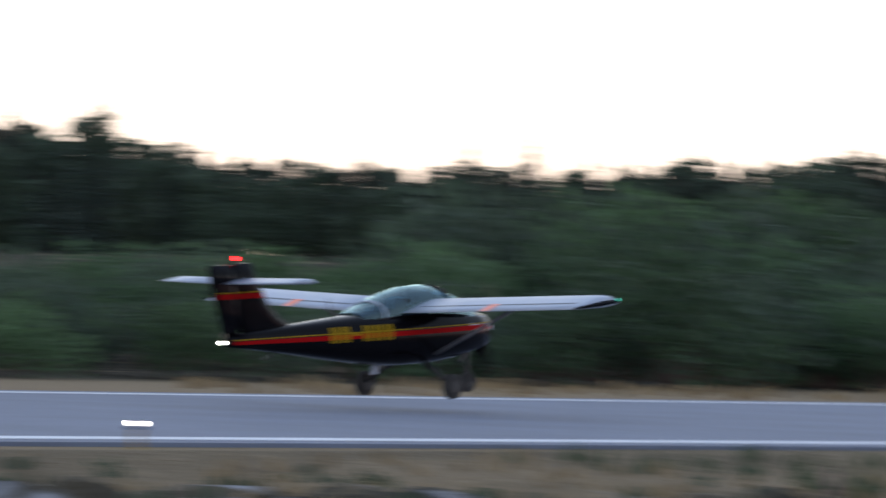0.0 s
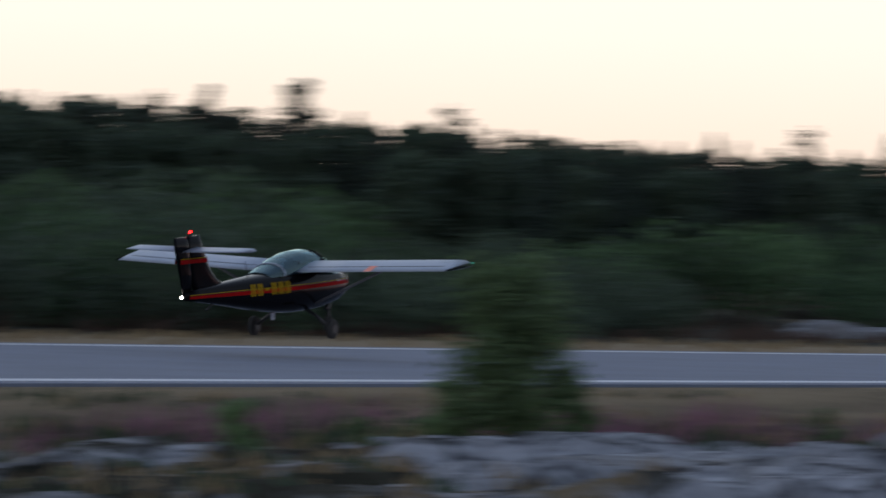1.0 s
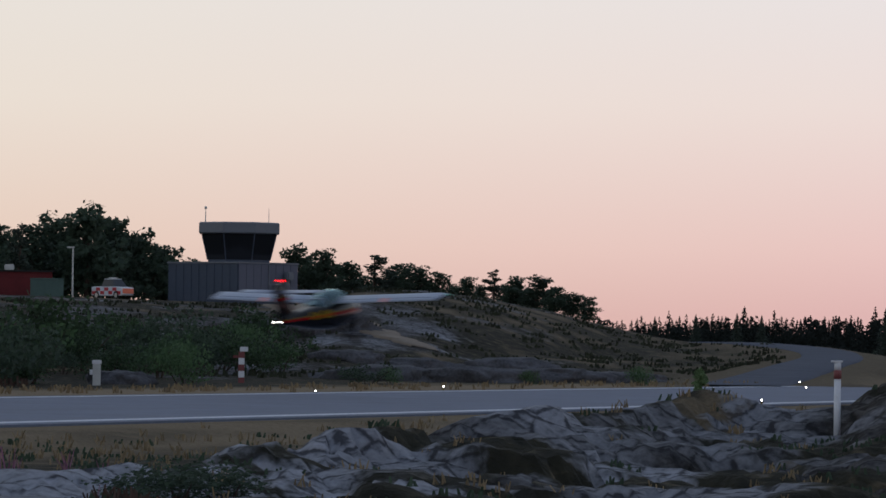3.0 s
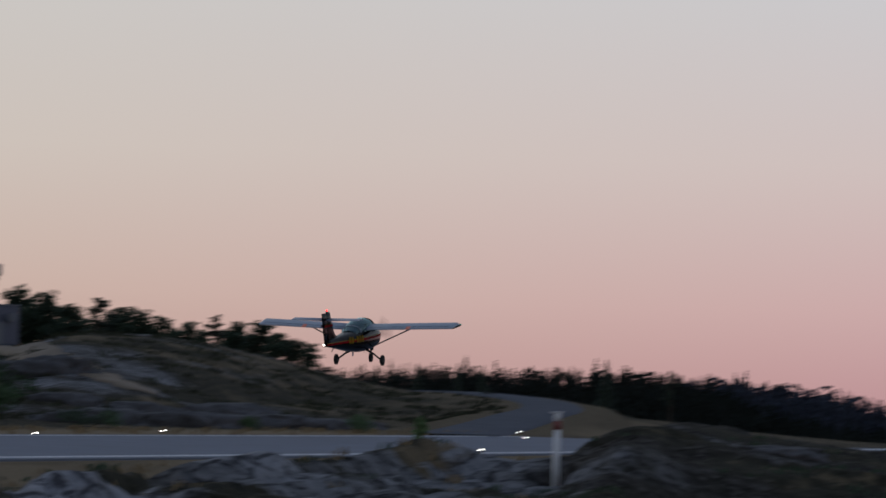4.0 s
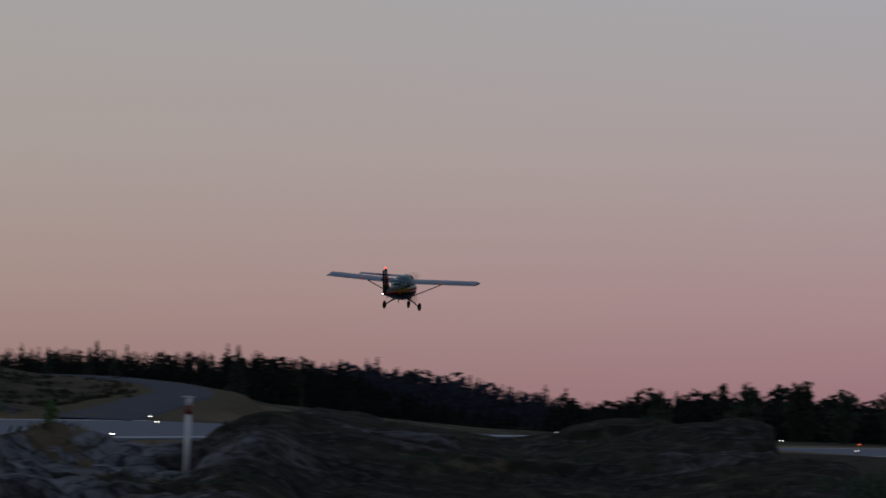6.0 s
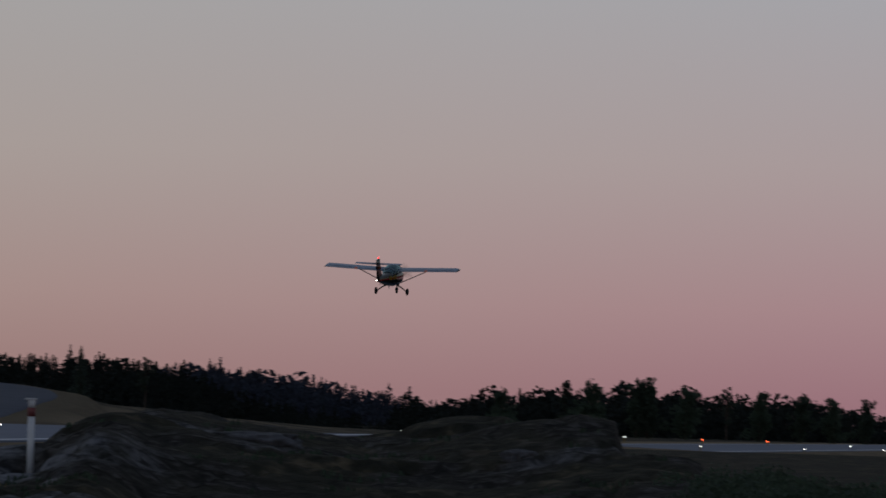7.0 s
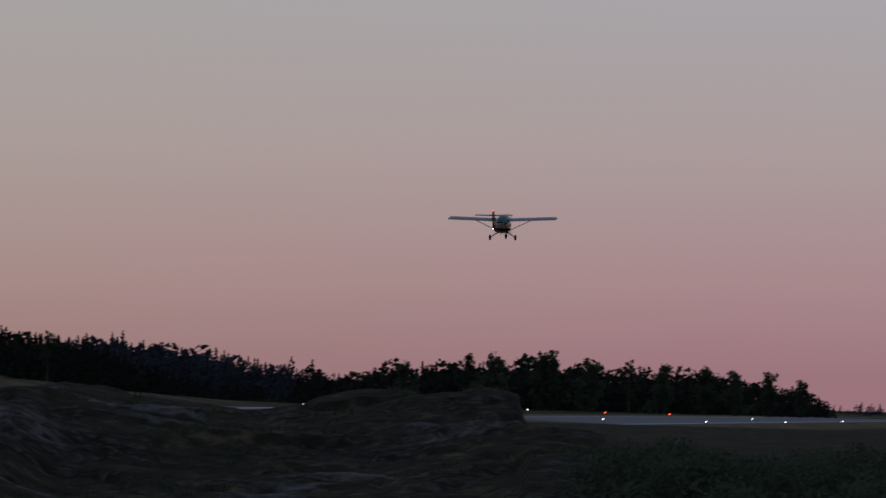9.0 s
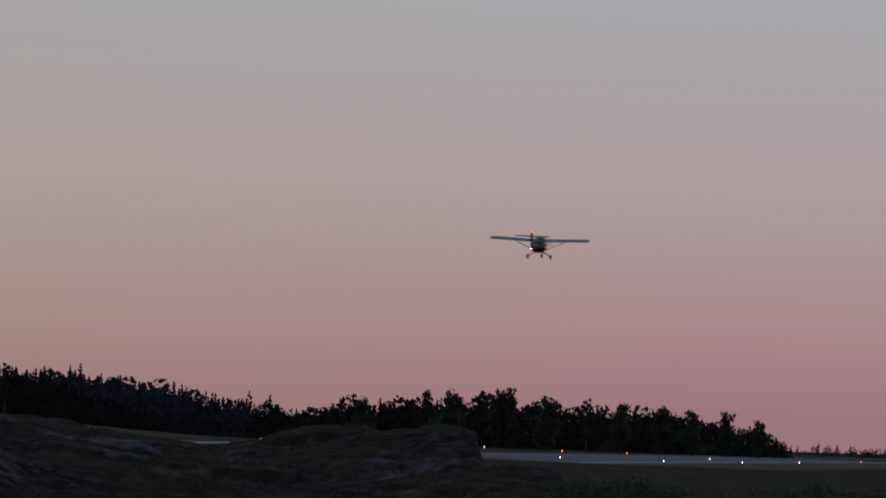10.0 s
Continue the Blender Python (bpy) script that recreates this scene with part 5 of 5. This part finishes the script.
        part("rim", tube([(-0.03, s * 0.95, 0.23), (-0.03, s * 1.105, 0.23)], 0.10, 14), M_GEAR, wheel)
        part("brake_disc", tube([(-0.03, s * 0.925, 0.23), (-0.03, s * 0.95, 0.23)], 0.12, 14), M_GEAR, wheel)
    # fin and rudder
    fin = part("fin", wing_skin([(1.26, -2.6, 0.0, 1.75, 0.06), (1.42, -3.1, 0.0, 1.3, 0.08), (1.56, -3.4, 0.0, 1.05, 0.09), (1.75, -3.62, 0.0, 0.86, 0.09), (2.25, -3.95, 0.0, 0.62, 0.08), (2.53, -4.1, 0.0, 0.5, 0.06)], True), M_BLACK, t, "gloss black fin", True)
    rud = part("rudder", wing_skin([(1.2, -4.40, 0.0, 0.38, 0.06), (1.7, -4.44, 0.0, 0.50, 0.07), (2.3, -4.53, 0.0, 0.60, 0.06), (2.51, -4.58, 0.0, 0.58, 0.05)], True), M_BLACK, t, "gloss black rudder", True)
    for s in (-1, 1):
        for z0, z1, mat, nm in ((1.93, 2.02, M_RED, "red_band"), (2.03, 2.048, M_YELLOW, "yellow_band")):
            v = [(x, s * 0.075, z) for x, z in ((-3.85, z0), (-4.97, z0), (-4.99, z1), (-3.88, z1))]
            part(nm, (v, [(0, 1, 2, 3) if s > 0 else (3, 2, 1, 0)]), mat, fin, nm.replace("_", " ") + " across the fin")
    part("rear_fairing", tube([(-4.6, 0, 1.2), (-4.78, 0, 1.2)], [0.07, 0.04], 10), M_BLACK, t)
    part("beacon", ball(0.032, Matrix.Translation((-4.47, 0, 2.615)), 2), M_BEACON, t, "glowing red beacon", True)
    part("beacon_base", tube([(-4.47, 0, 2.5), (-4.47, 0, 2.585)], 0.04, 8), M_DARK, t)
    part("tail_light", ball(0.03, Matrix.Translation((-4.83, 0, 1.2)), 2), M_TAILLIGHT, t, "glowing white tail light", True)
    # nose gear
    part("nose_gear_leg", tube([(1.62, 0, 0.8), (1.6, 0, 0.36)], [0.045, 0.035], 8), M_GEAR, t)
    for s in (-1, 1):
        part("fork", tube([(1.6, s * 0.07, 0.40), (1.6, s * 0.09, 0.19)], 0.018, 6), M_GEAR, t)
    nw = part("nose_wheel", tube([(1.6, -0.06, 0.19), (1.6, -0.045, 0.19), (1.6, 0.045, 0.19), (1.6, 0.06, 0.19)], [0.14, 0.18, 0.18, 0.14], 18), M_RUBBER, t, "black tyre")
    part("rim", tube([(1.6, -0.075, 0.19), (1.6, 0.075, 0.19)], 0.08, 12), M_GEAR, nw)
    part("blade_antenna", box(-1.0, -0.85, -0.01, 0.01, 0.46, 0.62), M_WHITE, t, "white blade antenna")
    part("whip_antenna", tube([(-2.0, 0, 1.5), (-2.15, 0, 1.85)], [0.012, 0.006], 5), M_DARK, t)
    part("tail_bumper", tube([(-3.5, 0, 1.0), (-3.8, 0, 0.86)], 0.02, 6), M_GEAR, t)
    prop = part("propeller", ball(0.07, None, 1), M_BLACK, t, "black two-bladed propeller")
    prop.location = (2.0, 0, 1.14)
    for s in (-1, 1):
        ring = []
        for rr, c, tw in ((0.1, 0.08, 60), (0.35, 0.14, 45), (0.65, 0.13, 28), (0.9, 0.06, 18)):
            a = radians(tw)
            ring.append([(dx * math.sin(a) + dy * math.cos(a) * 0.16, s * (dx * math.cos(a) - dy * math.sin(a) * 0.16), s * rr) for dx, dy in ((-c, 0), (0, c), (c, 0), (0, -c))])
        part("blade", loft(ring), M_BLACK, prop)
    return t, prop


PLANE, PROP = aircraft()

# seconds, along the runway, across, height of the wheels, heading, nose up, right wing down
FLIGHT = [
    (0, 54.08, 62.99, 0.23, 8.84, 3.53, -0.47),
    (0.5, 69.40, 63.29, 0.23, 7.38, 4.03, 0.24),
    (1, 85.88, 63.28, 0.45, 6.14, 4.20, -0.08),
    (1.5, 101.93, 63.64, 0.73, 5.11, 4.17, -0.69),
    (2, 119.32, 63.93, 1.04, 3.81, 4.33, -0.86),
    (2.5, 136.01, 64.34, 1.41, 2.22, 4.71, -0.69),
    (3, 153.57, 64.43, 1.87, 0.90, 5.04, -0.25),
    (4.5, 204.69, 64.66, 3.93, 1.62, 5.28, -0.13),
    (5, 222.32, 64.48, 4.71, 1.34, 5.32, 0.84),
    (5.5, 239.55, 64.58, 5.57, 0.71, 5.23, 1.68),
    (6, 257.56, 64.30, 6.58, 0.58, 4.99, 2.21),
    (7.5, 312.08, 63.43, 9.26, 0.60, 4.94, 0.31),
    (8.5, 348.80, 62.88, 11.30, 0.62, 5.16, -1.12),
    (9.5, 385.60, 62.51, 13.87, 0.13, 5.28, 0.16),
    (10, 404.13, 62.25, 15.36, 0.02, 5.28, 0.67),
]


def flight_pose(x, y, z, head, nose, bank):
    return Matrix.Translation((x, y, z)) @ Matrix.Rotation(radians(head), 4, "Z") @ Matrix.Rotation(radians(-nose), 4, "Y") @ Matrix.Rotation(radians(bank), 4, "X")


def motions():
    walk(PLANE, [(t, flight_pose(*q)) for t, *q in FLIGHT])
    walk(PROP, [(k / 30, Matrix.Translation((2.0, 0, 1.14)) @ Matrix.Rotation(radians(80 * k), 4, "X")) for k in range(301)])


motions()
